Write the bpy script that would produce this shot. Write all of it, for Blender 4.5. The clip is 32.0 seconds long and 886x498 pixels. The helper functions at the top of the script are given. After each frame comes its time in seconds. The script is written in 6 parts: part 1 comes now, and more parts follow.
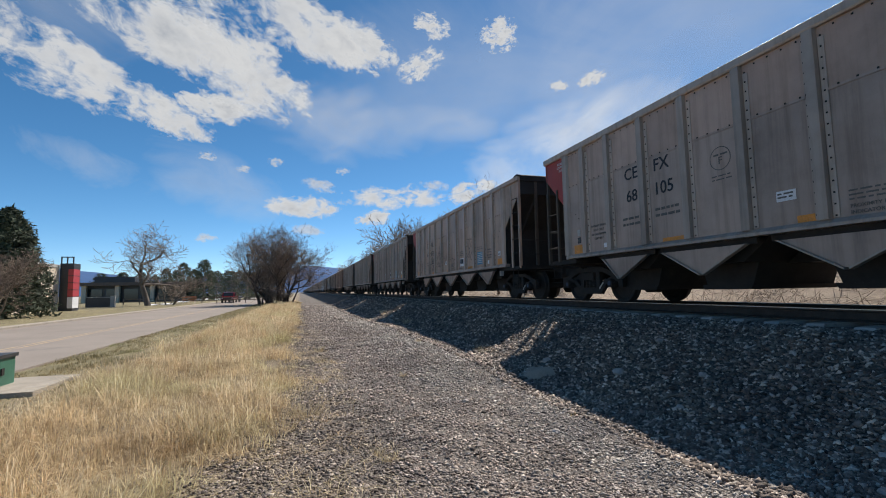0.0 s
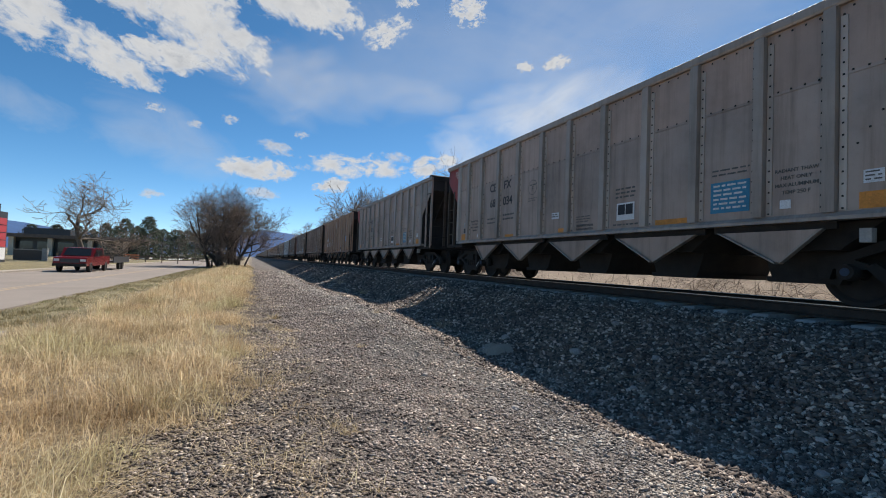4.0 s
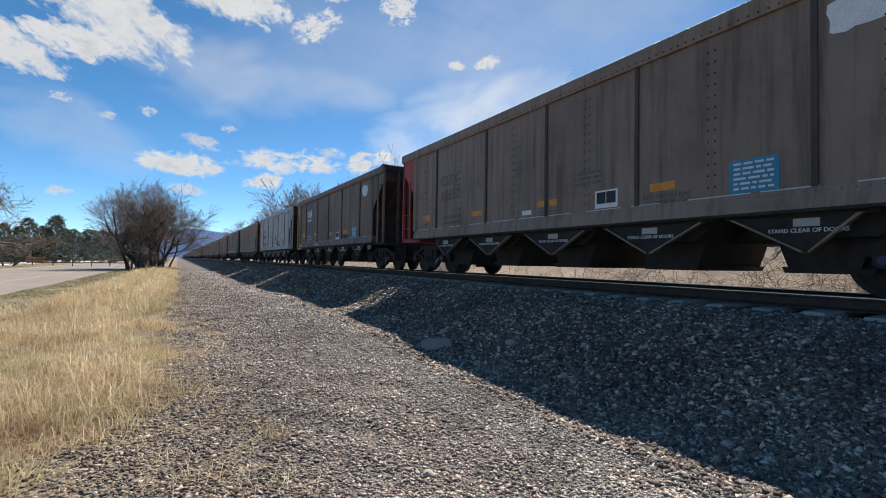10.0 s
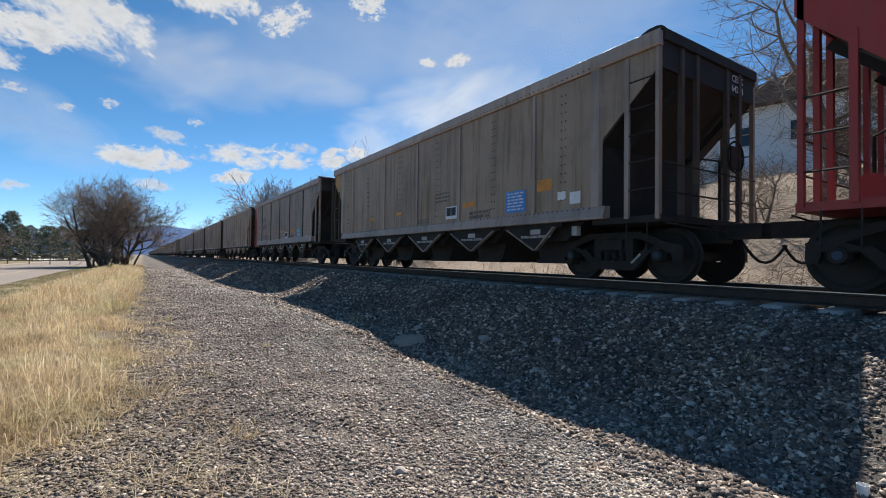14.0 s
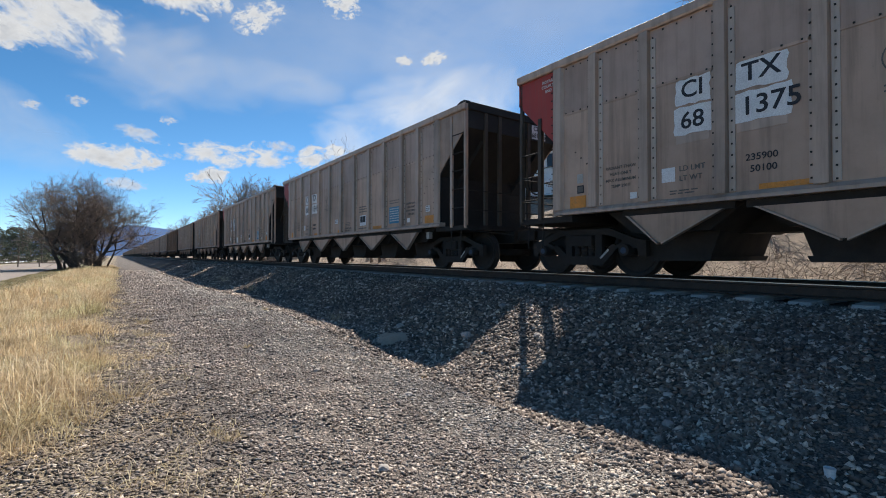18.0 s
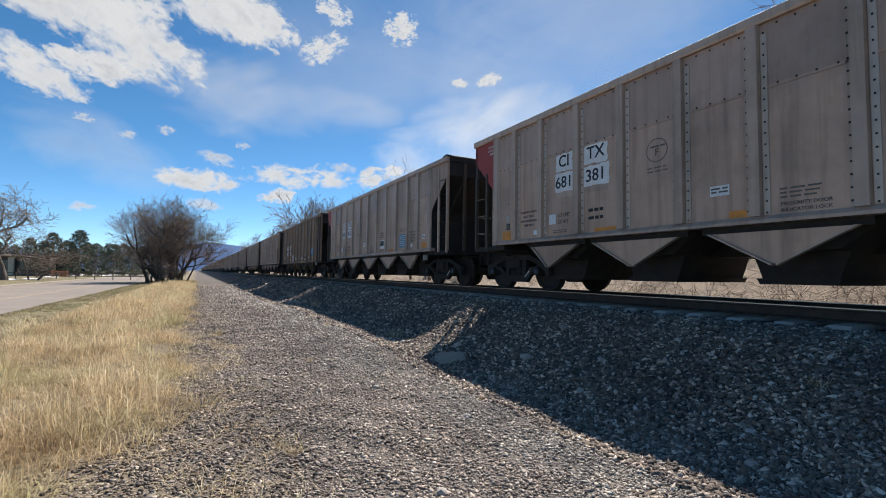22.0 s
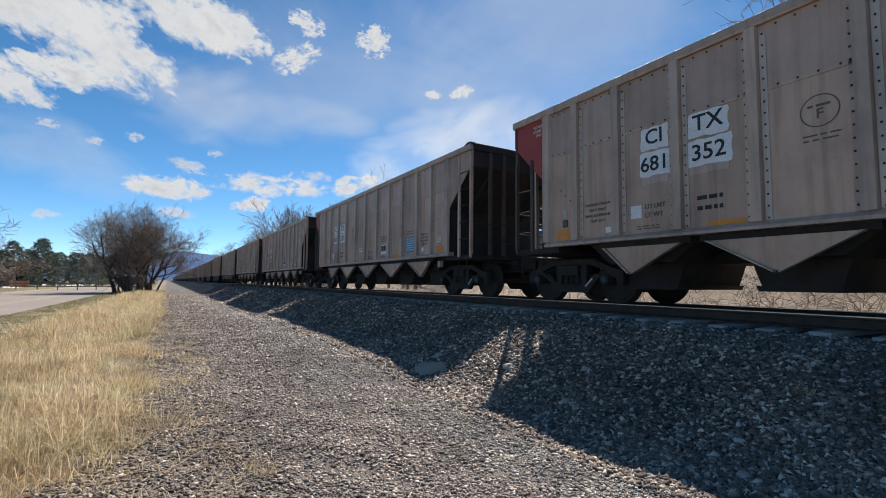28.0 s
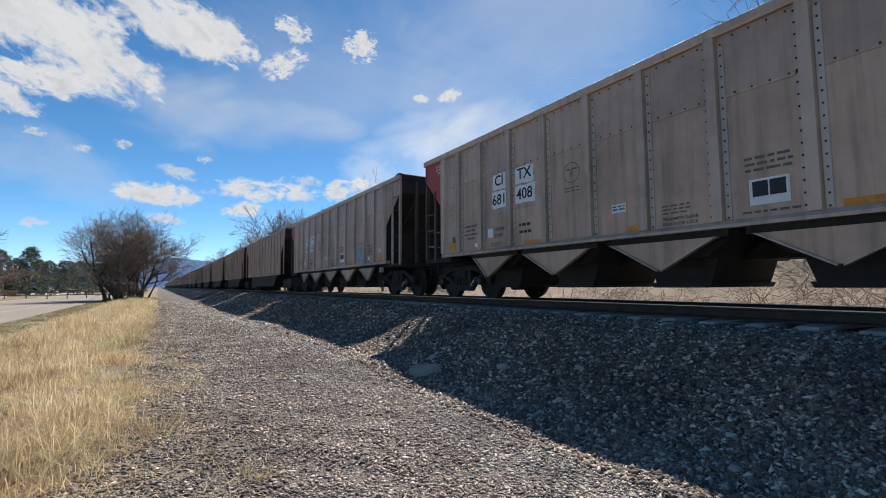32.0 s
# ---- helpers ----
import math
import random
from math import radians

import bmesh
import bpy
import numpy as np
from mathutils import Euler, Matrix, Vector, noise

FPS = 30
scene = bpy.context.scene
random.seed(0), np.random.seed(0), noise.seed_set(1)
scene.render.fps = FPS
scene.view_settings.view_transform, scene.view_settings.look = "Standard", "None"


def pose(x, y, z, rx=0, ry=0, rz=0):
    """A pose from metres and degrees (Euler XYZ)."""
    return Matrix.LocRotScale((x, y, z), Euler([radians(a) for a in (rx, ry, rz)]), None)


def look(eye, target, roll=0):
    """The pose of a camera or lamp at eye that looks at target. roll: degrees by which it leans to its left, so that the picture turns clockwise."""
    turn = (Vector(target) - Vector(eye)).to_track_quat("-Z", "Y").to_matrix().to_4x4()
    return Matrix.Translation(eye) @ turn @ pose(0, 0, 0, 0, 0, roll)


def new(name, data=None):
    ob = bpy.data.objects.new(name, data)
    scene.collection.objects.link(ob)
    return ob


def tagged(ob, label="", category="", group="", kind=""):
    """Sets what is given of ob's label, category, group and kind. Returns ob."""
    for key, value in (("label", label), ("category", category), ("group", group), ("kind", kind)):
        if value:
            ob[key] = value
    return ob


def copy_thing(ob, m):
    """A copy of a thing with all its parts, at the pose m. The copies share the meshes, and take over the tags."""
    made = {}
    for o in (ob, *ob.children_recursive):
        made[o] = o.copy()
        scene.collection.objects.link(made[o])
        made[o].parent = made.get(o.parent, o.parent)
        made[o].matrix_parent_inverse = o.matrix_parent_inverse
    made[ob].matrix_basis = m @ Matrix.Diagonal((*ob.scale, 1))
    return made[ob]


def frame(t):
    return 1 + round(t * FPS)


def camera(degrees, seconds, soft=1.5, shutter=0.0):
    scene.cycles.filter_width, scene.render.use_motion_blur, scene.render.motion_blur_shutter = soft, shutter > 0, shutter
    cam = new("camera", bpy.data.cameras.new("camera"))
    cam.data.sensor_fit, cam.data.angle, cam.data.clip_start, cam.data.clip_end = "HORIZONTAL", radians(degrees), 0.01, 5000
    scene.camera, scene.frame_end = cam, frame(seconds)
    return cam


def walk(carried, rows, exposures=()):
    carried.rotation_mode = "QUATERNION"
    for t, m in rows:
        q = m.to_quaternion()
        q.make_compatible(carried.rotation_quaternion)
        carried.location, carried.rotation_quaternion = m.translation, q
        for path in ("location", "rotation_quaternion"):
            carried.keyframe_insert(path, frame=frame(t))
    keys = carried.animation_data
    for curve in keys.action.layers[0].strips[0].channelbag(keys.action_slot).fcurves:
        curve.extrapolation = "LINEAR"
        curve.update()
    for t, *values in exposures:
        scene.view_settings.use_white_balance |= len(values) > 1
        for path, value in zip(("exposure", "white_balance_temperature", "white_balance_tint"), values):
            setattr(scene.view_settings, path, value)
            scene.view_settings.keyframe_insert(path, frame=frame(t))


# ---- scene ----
cam = camera(87.87, 32.0, soft=1.0)
PATH = [
    (0, pose(0.003, -0.210, 1.607, 95.05, 1.05, -17.19)),
    (0.5, pose(-0.064, -0.148, 1.604, 95.48, 1.03, -16.89)),
    (1, pose(-0.016, -0.111, 1.610, 95.69, -0.03, -16.66)),
    (1.5, pose(-0.006, -0.056, 1.600, 94.76, -0.75, -16.55)),
    (2, pose(-0.045, -0.057, 1.602, 94.24, -1.65, -18.68)),
    (2.5, pose(-0.050, -0.038, 1.592, 93.04, -1.65, -20.73)),
    (3, pose(-0.058, -0.020, 1.592, 92.25, -2.04, -22.21)),
    (3.5, pose(-0.070, -0.018, 1.598, 92.02, -2.23, -22.61)),
    (5.5, pose(-0.070, -0.009, 1.595, 91.04, -1.72, -22.35)),
    (6, pose(-0.060, -0.021, 1.594, 90.68, -1.42, -22.63)),
    (6.5, pose(-0.046, -0.017, 1.594, 90.69, -1.25, -23.57)),
    (7, pose(-0.041, -0.020, 1.595, 91.06, -1.50, -25.08)),
    (7.5, pose(-0.028, -0.028, 1.597, 91.11, -1.63, -26.78)),
    (8, pose(-0.019, -0.038, 1.592, 90.80, -1.65, -27.91)),
    (8.5, pose(-0.009, -0.038, 1.597, 90.86, -1.46, -28.43)),
    (9, pose(-0.013, -0.036, 1.596, 91.37, -1.34, -28.97)),
    (9.5, pose(-0.016, -0.035, 1.596, 91.71, -1.30, -29.56)),
    (10, pose(-0.011, -0.040, 1.591, 91.58, -0.98, -29.94)),
    (10.5, pose(-0.011, -0.047, 1.587, 91.26, -0.60, -30.02)),
    (11, pose(-0.006, -0.044, 1.584, 91.32, -0.40, -30.07)),
    (11.5, pose(0.000, -0.046, 1.590, 91.47, -0.32, -30.95)),
    (12, pose(0.012, -0.054, 1.585, 90.92, -0.29, -31.93)),
    (12.5, pose(0.011, -0.060, 1.584, 90.58, -0.52, -32.60)),
    (13, pose(0.001, -0.057, 1.590, 91.36, -0.37, -32.90)),
    (13.5, pose(0.000, -0.055, 1.598, 91.70, -0.73, -33.12)),
    (14, pose(0.012, -0.048, 1.593, 91.17, -0.76, -33.06)),
    (14.5, pose(0.017, -0.043, 1.593, 90.61, -0.83, -33.32)),
    (16.5, pose(0.013, -0.048, 1.597, 90.83, -0.42, -34.56)),
    (17, pose(0.014, -0.050, 1.594, 90.74, -0.23, -34.87)),
    (17.5, pose(0.010, -0.060, 1.593, 90.81, 0.02, -35.14)),
    (18, pose(0.011, -0.063, 1.594, 90.86, -0.06, -35.30)),
    (18.5, pose(0.010, -0.065, 1.599, 91.22, -0.17, -35.65)),
    (19, pose(0.008, -0.069, 1.604, 91.66, -0.38, -36.06)),
    (19.5, pose(0.004, -0.068, 1.604, 91.44, -0.53, -36.23)),
    (20, pose(0.004, -0.065, 1.598, 90.94, -0.28, -35.78)),
    (20.5, pose(0.023, -0.064, 1.600, 90.85, 0.25, -34.91)),
    (21, pose(0.033, -0.073, 1.593, 90.71, 0.18, -33.40)),
    (21.5, pose(0.028, -0.059, 1.593, 91.31, -0.44, -31.17)),
    (22, pose(0.003, -0.033, 1.606, 93.08, -0.77, -28.18)),
    (22.5, pose(-0.033, 0.012, 1.630, 94.97, -1.95, -27.73)),
    (23, pose(-0.015, 0.026, 1.620, 94.77, -1.81, -29.03)),
    (23.5, pose(0.008, 0.061, 1.619, 94.70, -1.69, -28.85)),
    (24, pose(0.053, 0.116, 1.615, 95.17, -1.94, -26.81)),
    (24.5, pose(0.010, 0.152, 1.608, 95.12, -1.45, -25.46)),
    (25, pose(0.005, 0.166, 1.602, 94.33, -1.38, -25.38)),
    (25.5, pose(0.031, 0.177, 1.592, 93.98, -1.28, -26.65)),
    (26, pose(0.030, 0.155, 1.593, 93.79, -0.91, -28.49)),
    (26.5, pose(0.024, 0.150, 1.596, 93.71, -0.72, -29.27)),
    (28.5, pose(0.054, 0.144, 1.592, 94.30, -0.58, -31.10)),
    (29, pose(0.054, 0.144, 1.590, 94.26, -0.86, -30.79)),
    (29.5, pose(0.052, 0.155, 1.590, 93.76, -0.47, -30.01)),
    (30, pose(0.060, 0.165, 1.598, 94.09, -0.14, -29.75)),
    (30.5, pose(0.051, 0.154, 1.591, 94.47, 0.27, -30.22)),
    (31, pose(0.072, 0.130, 1.599, 94.83, 0.60, -31.39)),
    (31.5, pose(0.059, 0.123, 1.586, 95.31, 0.09, -31.36)),
    (32, pose(0.054, 0.120, 1.585, 94.49, 0.39, -31.64)),
]
walk(cam, PATH, exposures=[(0.0, 0.35, 6600, 10), (6.5, 0.37, 6600, 10), (9.0, 0.52, 6600, 10), (32.0, 0.52, 6600, 10)])

# ---- daylight ----
SUN_AZ, SUN_EL = 45.0, 50.7
world = bpy.data.worlds.new("sky")
scene.world = world
world.use_nodes = True
wn = world.node_tree.nodes
sky = wn.new("ShaderNodeTexSky")
sky.sky_type, sky.sun_disc = "NISHITA", False
sky.sun_elevation, sky.sun_rotation = radians(SUN_EL), radians(SUN_AZ)
sky.altitude, sky.air_density, sky.dust_density, sky.ozone_density = 2200, 0.66, 0.75, 1.8
deep = wn.new("ShaderNodeHueSaturation")
deep.inputs["Saturation"].default_value, deep.inputs["Hue"].default_value = 1.24, 0.490
world.node_tree.links.new(sky.outputs[0], deep.inputs["Color"])
world.node_tree.links.new(deep.outputs[0], wn["Background"].inputs[0])
wn["Background"].inputs[1].default_value = 0.116
sun = new("sun", bpy.data.lights.new("sun", "SUN"))
sun.data.energy, sun.data.angle, sun.data.color = 5.0, radians(0.53), (1.0, 0.95, 0.87)
sa, se = radians(SUN_AZ), radians(SUN_EL)
sun.matrix_world = look((60 * math.sin(sa) * math.cos(se), 60 * math.cos(sa) * math.cos(se), 60 * math.sin(se)), (0, 0, 0))


# ---- materials ----
def nodes_of(m):
    m.use_nodes = True
    t = m.node_tree
    return t, t.nodes, t.links, t.nodes["Principled BSDF"]


def noise_node(t, scale, detail=4.0, rough=0.6, coord="Object", stretch=None):
    n, l = t.nodes, t.links
    tc = n.new("ShaderNodeTexCoord")
    tex = n.new("ShaderNodeTexNoise")
    tex.inputs["Scale"].default_value, tex.inputs["Detail"].default_value, tex.inputs["Roughness"].default_value = scale, detail, rough
    if stretch:
        mp = n.new("ShaderNodeMapping")
        mp.inputs["Scale"].default_value = stretch
        l.new(tc.outputs[coord], mp.inputs[0])
        l.new(mp.outputs[0], tex.inputs["Vector"])
    else:
        l.new(tc.outputs[coord], tex.inputs["Vector"])
    return tex


def ramp(t, fac, stops, interp="LINEAR"):
    r = t.nodes.new("ShaderNodeValToRGB")
    r.color_ramp.interpolation = interp
    e = r.color_ramp.elements
    while len(e) < len(stops):
        e.new(0.5)
    for el, (p, c) in zip(e, stops):
        el.position, el.color = p, (*c, 1) if len(c) == 3 else c
    t.links.new(fac, r.inputs[0])
    return r


def mix(t, fac, a, b, mode="MIX"):
    m = t.nodes.new("ShaderNodeMix")
    m.data_type, m.blend_type = "RGBA", mode
    for sock, v in ((m.inputs[0], fac), (m.inputs[6], a), (m.inputs[7], b)):
        if isinstance(v, (int, float)):
            sock.default_value = v
        elif isinstance(v, tuple):
            sock.default_value = (*v, 1)
        else:
            t.links.new(v, sock)
    return m.outputs[2]


def grey(v):
    return (v, v, v)


def bump(t, height, strength, dist=0.01):
    b = t.nodes.new("ShaderNodeBump")
    b.inputs["Strength"].default_value, b.inputs["Distance"].default_value = strength, dist
    t.links.new(height, b.inputs["Height"])
    return b.outputs[0]


def surface(name, colour, rough=0.7, metal=0.0, scale=3.0, vary=0.25, fine=40.0, bumps=0.2, stain=None, stain_at=0.6, stretch=None, random_by=None, depth=0.004):
    """A plain surface with cloudy variation, grain and optional stains."""
    m = bpy.data.materials.new(name)
    t, n, l, p = nodes_of(m)
    big = noise_node(t, scale, 5.0, 0.62, stretch=stretch)
    lo, hi = tuple(c * (1 - vary) for c in colour), tuple(min(1, c * (1 + vary)) for c in colour)
    col = ramp(t, big.outputs[0], [(0.3, lo), (0.7, hi)]).outputs[0]
    small = noise_node(t, fine, 3.0, 0.6)
    g = ramp(t, small.outputs[0], [(0.25, grey(0.78)), (0.75, grey(1.15))]).outputs[0]
    col = mix(t, 1.0, col, g, "MULTIPLY")
    if random_by == "island":
        geo = n.new("ShaderNodeNewGeometry")
        col = mix(t, 1.0, col, ramp(t, geo.outputs["Random Per Island"], [(0.0, grey(0.55)), (0.6, grey(1.0)), (1.0, grey(1.5))]).outputs[0], "MULTIPLY")
    if random_by == "object":
        oi = n.new("ShaderNodeObjectInfo")
        col = mix(t, 1.0, col, ramp(t, oi.outputs["Random"], [(0.0, grey(0.82)), (1.0, grey(1.16))]).outputs[0], "MULTIPLY")
    if stain:
        s = noise_node(t, scale * 0.6, 6.0, 0.7, stretch=stretch)
        f = ramp(t, s.outputs[0], [(stain_at, grey(0)), (stain_at + 0.14, grey(0.85))]).outputs[0]
        col = mix(t, f, col, stain)
    l.new(col, p.inputs["Base Color"])
    p.inputs["Roughness"].default_value, p.inputs["Metallic"].default_value = rough, metal
    if bumps:
        l.new(bump(t, small.outputs[0], bumps, depth), p.inputs["Normal"])
    return m


def paint(name, colour, rough=0.55, metal=0.25, grime=(0.16, 0.13, 0.11), amount=0.5):
    """Weathered car-side metal: vertical streaks of grime, cloudy fade, darker dust low down by streak noise."""
    m = bpy.data.materials.new(name)
    t, n, l, p = nodes_of(m)
    cloud = noise_node(t, 0.9, 6.0, 0.65)
    col = ramp(t, cloud.outputs[0], [(0.28, tuple(c * 0.72 for c in colour)), (0.5, colour), (0.75, tuple(min(1, c * 1.18) for c in colour))]).outputs[0]
    streak = noise_node(t, 1.0, 5.0, 0.7, stretch=(3.0, 6.0, 0.35))
    f = ramp(t, streak.outputs[0], [(0.48, grey(0)), (0.72, grey(amount))]).outputs[0]
    col = mix(t, f, col, grime)
    speck = noise_node(t, 26.0, 4.0, 0.7)
    f2 = ramp(t, speck.outputs[0], [(0.6, grey(0)), (0.72, grey(0.5 * amount))]).outputs[0]
    col = mix(t, f2, col, tuple(c * 0.55 for c in colour))
    oi = n.new("ShaderNodeObjectInfo")
    col = mix(t, 1.0, col, ramp(t, oi.outputs["Random"], [(0.0, grey(0.88)), (1.0, grey(1.1))]).outputs[0], "MULTIPLY")
    l.new(col, p.inputs["Base Color"])
    p.inputs["Metallic"].default_value = metal
    rr = ramp(t, streak.outputs[0], [(0.35, grey(rough - 0.08)), (0.7, grey(min(1, rough + 0.2)))]).outputs[0]
    l.new(rr, p.inputs["Roughness"])
    l.new(bump(t, cloud.outputs[0], 0.25, 0.02), p.inputs["Normal"])
    return m


def stone_material(name, tones):
    """Broken stone: each piece takes one of a few tones, with grain."""
    m = bpy.data.materials.new(name)
    t, n, l, p = nodes_of(m)
    geo = n.new("ShaderNodeNewGeometry")
    col = ramp(t, geo.outputs["Random Per Island"], [(0.0, tones[0]), (0.3, tones[1]), (0.55, tones[2]), (0.8, tones[3]), (0.97, tones[4])]).outputs[0]
    g = noise_node(t, 45.0, 4.0, 0.65)
    col = mix(t, 1.0, col, ramp(t, g.outputs[0], [(0.3, grey(0.7)), (0.7, grey(1.2))]).outputs[0], "MULTIPLY")
    big = noise_node(t, 0.8, 4.0, 0.6)
    col = mix(t, 1.0, col, ramp(t, big.outputs[0], [(0.32, (0.66, 0.63, 0.64)), (0.5, (1.0, 0.96, 0.93)), (0.68, (1.25, 1.18, 1.1))]).outputs[0], "MULTIPLY")
    l.new(col, p.inputs["Base Color"])
    p.inputs["Roughness"].default_value = 0.85
    l.new(bump(t, g.outputs[0], 0.3, 0.004), p.inputs["Normal"])
    return m


def blade_material(name, tones):
    """Dry blades that let some light through."""
    m = bpy.data.materials.new(name)
    t, n, l, p = nodes_of(m)
    geo = n.new("ShaderNodeNewGeometry")
    col = ramp(t, geo.outputs["Random Per Island"], [(0.0, tones[0]), (0.5, tones[1]), (1.0, tones[2])]).outputs[0]
    big = noise_node(t, 0.9, 4.0, 0.6)
    col = mix(t, 1.0, col, ramp(t, big.outputs[0], [(0.3, (0.66, 0.58, 0.50)), (0.5, (0.95, 0.92, 0.88)), (0.68, (1.15, 1.15, 1.16))]).outputs[0], "MULTIPLY")
    hue = noise_node(t, 0.55, 3.0, 0.6)
    col = mix(t, 1.0, col, ramp(t, hue.outputs[0], [(0.34, (0.93, 1.03, 0.92)), (0.5, (1.0, 1.0, 1.0)), (0.66, (1.05, 0.97, 0.87))]).outputs[0], "MULTIPLY")
    l.new(col, p.inputs["Base Color"])
    p.inputs["Roughness"].default_value = 0.7
    tl = n.new("ShaderNodeBsdfTranslucent")
    l.new(col, tl.inputs[0])
    mx = n.new("ShaderNodeMixShader")
    mx.inputs[0].default_value = 0.5
    l.new(p.outputs[0], mx.inputs[1])
    l.new(tl.outputs[0], mx.inputs[2])
    l.new(mx.outputs[0], n["Material Output"].inputs[0])
    return m


GREY_TAN = paint("grey_tan_metal", (0.485, 0.326, 0.238), rough=0.5, metal=0.35)
TRIM_TAN = paint("pale_tan_trim_metal", (0.46, 0.335, 0.26), rough=0.46, metal=0.22)
TRIM_GREY = paint("pale_grey_trim_metal", (0.37, 0.30, 0.25), rough=0.46, metal=0.25)
TRIM_PALE = paint("pale_flange_metal", (0.50, 0.40, 0.33), rough=0.42, metal=0.25)
GREY = paint("grey_metal", (0.39, 0.29, 0.235), rough=0.48, metal=0.35)
TAN = paint("tan_metal", (0.42, 0.268, 0.182), amount=0.6)
BROWN = paint("brown_metal", (0.27, 0.165, 0.10), amount=0.75, grime=(0.12, 0.085, 0.06))
DARK = paint("dark_sooty_metal", (0.34, 0.245, 0.19), amount=0.7, grime=(0.09, 0.075, 0.06))
UMBER = paint("umber_brown_metal", (0.255, 0.178, 0.132), amount=0.7, grime=(0.09, 0.07, 0.055))
DUSTY = paint("dusty_brown_metal", (0.33, 0.235, 0.165), amount=0.85, grime=(0.15, 0.10, 0.065))
COFFEE = paint("dark_brown_metal", (0.19, 0.125, 0.085), amount=0.5, grime=(0.07, 0.055, 0.045))
LIGHT = paint("bare_light_metal", (0.50, 0.50, 0.50), rough=0.5, metal=0.35, grime=(0.30, 0.25, 0.2), amount=0.55)
UPPER = paint("clean_upper_sheet_metal", (0.45, 0.31, 0.238), rough=0.46, metal=0.3, amount=0.35)
RED = paint("faded_red_paint", (0.33, 0.038, 0.03), metal=0.0, amount=0.35)
YELLOW = paint("yellow_end_paint", (0.42, 0.23, 0.06), metal=0.0, amount=0.95, grime=(0.10, 0.065, 0.04))
NEAR_BLACK = surface("black_undercarriage", (0.023, 0.0187, 0.0158), 0.85, 0.0, 4, 0.4, 60, 0.3, stain=(0.045, 0.034, 0.027), stain_at=0.64)
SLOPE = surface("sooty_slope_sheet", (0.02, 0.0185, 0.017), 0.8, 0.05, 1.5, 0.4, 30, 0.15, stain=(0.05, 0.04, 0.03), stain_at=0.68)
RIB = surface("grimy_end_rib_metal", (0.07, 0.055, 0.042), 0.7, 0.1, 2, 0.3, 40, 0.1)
STEELBLUE = surface("blue_grey_repaint", (0.10, 0.12, 0.135), 0.6, 0.1, 2, 0.15, 40, 0.1)
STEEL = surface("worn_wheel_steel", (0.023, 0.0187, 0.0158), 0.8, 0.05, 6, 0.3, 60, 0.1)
TREAD = surface("polished_tread_steel", (0.06, 0.055, 0.05), 0.45, 0.6, 6, 0.15, 60, 0.05)
RAILTOP = surface("polished_rail_steel", (0.5, 0.48, 0.46), 0.28, 0.9, 3, 0.1, 60, 0.05)
RAIL = surface("rusty_rail_steel", (0.06, 0.04, 0.03), 0.8, 0.2, 5, 0.3, 50, 0.2)
WHITE = surface("white_label", (0.72, 0.72, 0.72), 0.6, 0, 5, 0.08, 60, 0.05, stain=(0.5, 0.46, 0.4), stain_at=0.66)
BLACK = surface("black_lettering", (0.015, 0.015, 0.02), 0.6, 0, 8, 0.2, 60, 0.0)
FADED = surface("faded_grey_stencil", (0.12, 0.11, 0.10), 0.7, 0, 8, 0.2, 60, 0.0)
WHITEINK = surface("white_stencil", (0.62, 0.62, 0.6), 0.7, 0, 8, 0.15, 60, 0.0)
BLUE = surface("blue_label", (0.03, 0.22, 0.36), 0.5, 0, 6, 0.12, 60, 0.05)
STENCIL = surface("worn_white_stencil", (0.42, 0.41, 0.39), 0.7, 0, 30, 0.4, 60, 0.0)
CAPBLUE = surface("faded_blue_cap_paint", (0.022, 0.045, 0.085), 0.6, 0, 6, 0.2, 60, 0.05)
SKYBLUE = surface("bright_blue_label", (0.05, 0.25, 0.62), 0.5, 0, 6, 0.12, 60, 0.05)
ORANGE = surface("worn_orange_patch", (0.64, 0.25, 0.04), 0.6, 0, 4, 0.2, 40, 0.05, stain=(0.40, 0.27, 0.14), stain_at=0.58)
CONCRETE = surface("pale_concrete", (0.40, 0.385, 0.36), 0.85, 0, 3, 0.15, 50, 0.25, stain=(0.22, 0.2, 0.18), stain_at=0.62)
KERB = surface("tan_worn_kerb_concrete", (0.31, 0.27, 0.225), 0.9, 0, 2, 0.2, 50, 0.25, stain=(0.2, 0.17, 0.14), stain_at=0.55)
SLEEPER = surface("concrete_sleeper", (0.40, 0.355, 0.32), 0.85, 0, 3, 0.2, 50, 0.25, stain=(0.12, 0.11, 0.10), stain_at=0.55, random_by="object")
ASPHALT = surface("worn_asphalt", (0.245, 0.205, 0.175), 0.9, 0, 0.35, 0.12, 90, 0.2, stain=(0.14, 0.128, 0.12), stain_at=0.6)
LINE = surface("worn_yellow_line", (0.40, 0.30, 0.19), 0.85, 0, 2, 0.2, 40, 0.1, stain=(0.22, 0.2, 0.18), stain_at=0.5)
STONE = stone_material("grey_brown_gravel", [(0.06, 0.048, 0.042), (0.29, 0.232, 0.198), (0.50, 0.435, 0.38), (0.17, 0.148, 0.135), (0.66, 0.58, 0.51)])
TOE_STONE = stone_material("pale_grey_toe_stone", [(0.10, 0.09, 0.083), (0.36, 0.325, 0.29), (0.56, 0.515, 0.46), (0.24, 0.22, 0.20), (0.72, 0.67, 0.60)])
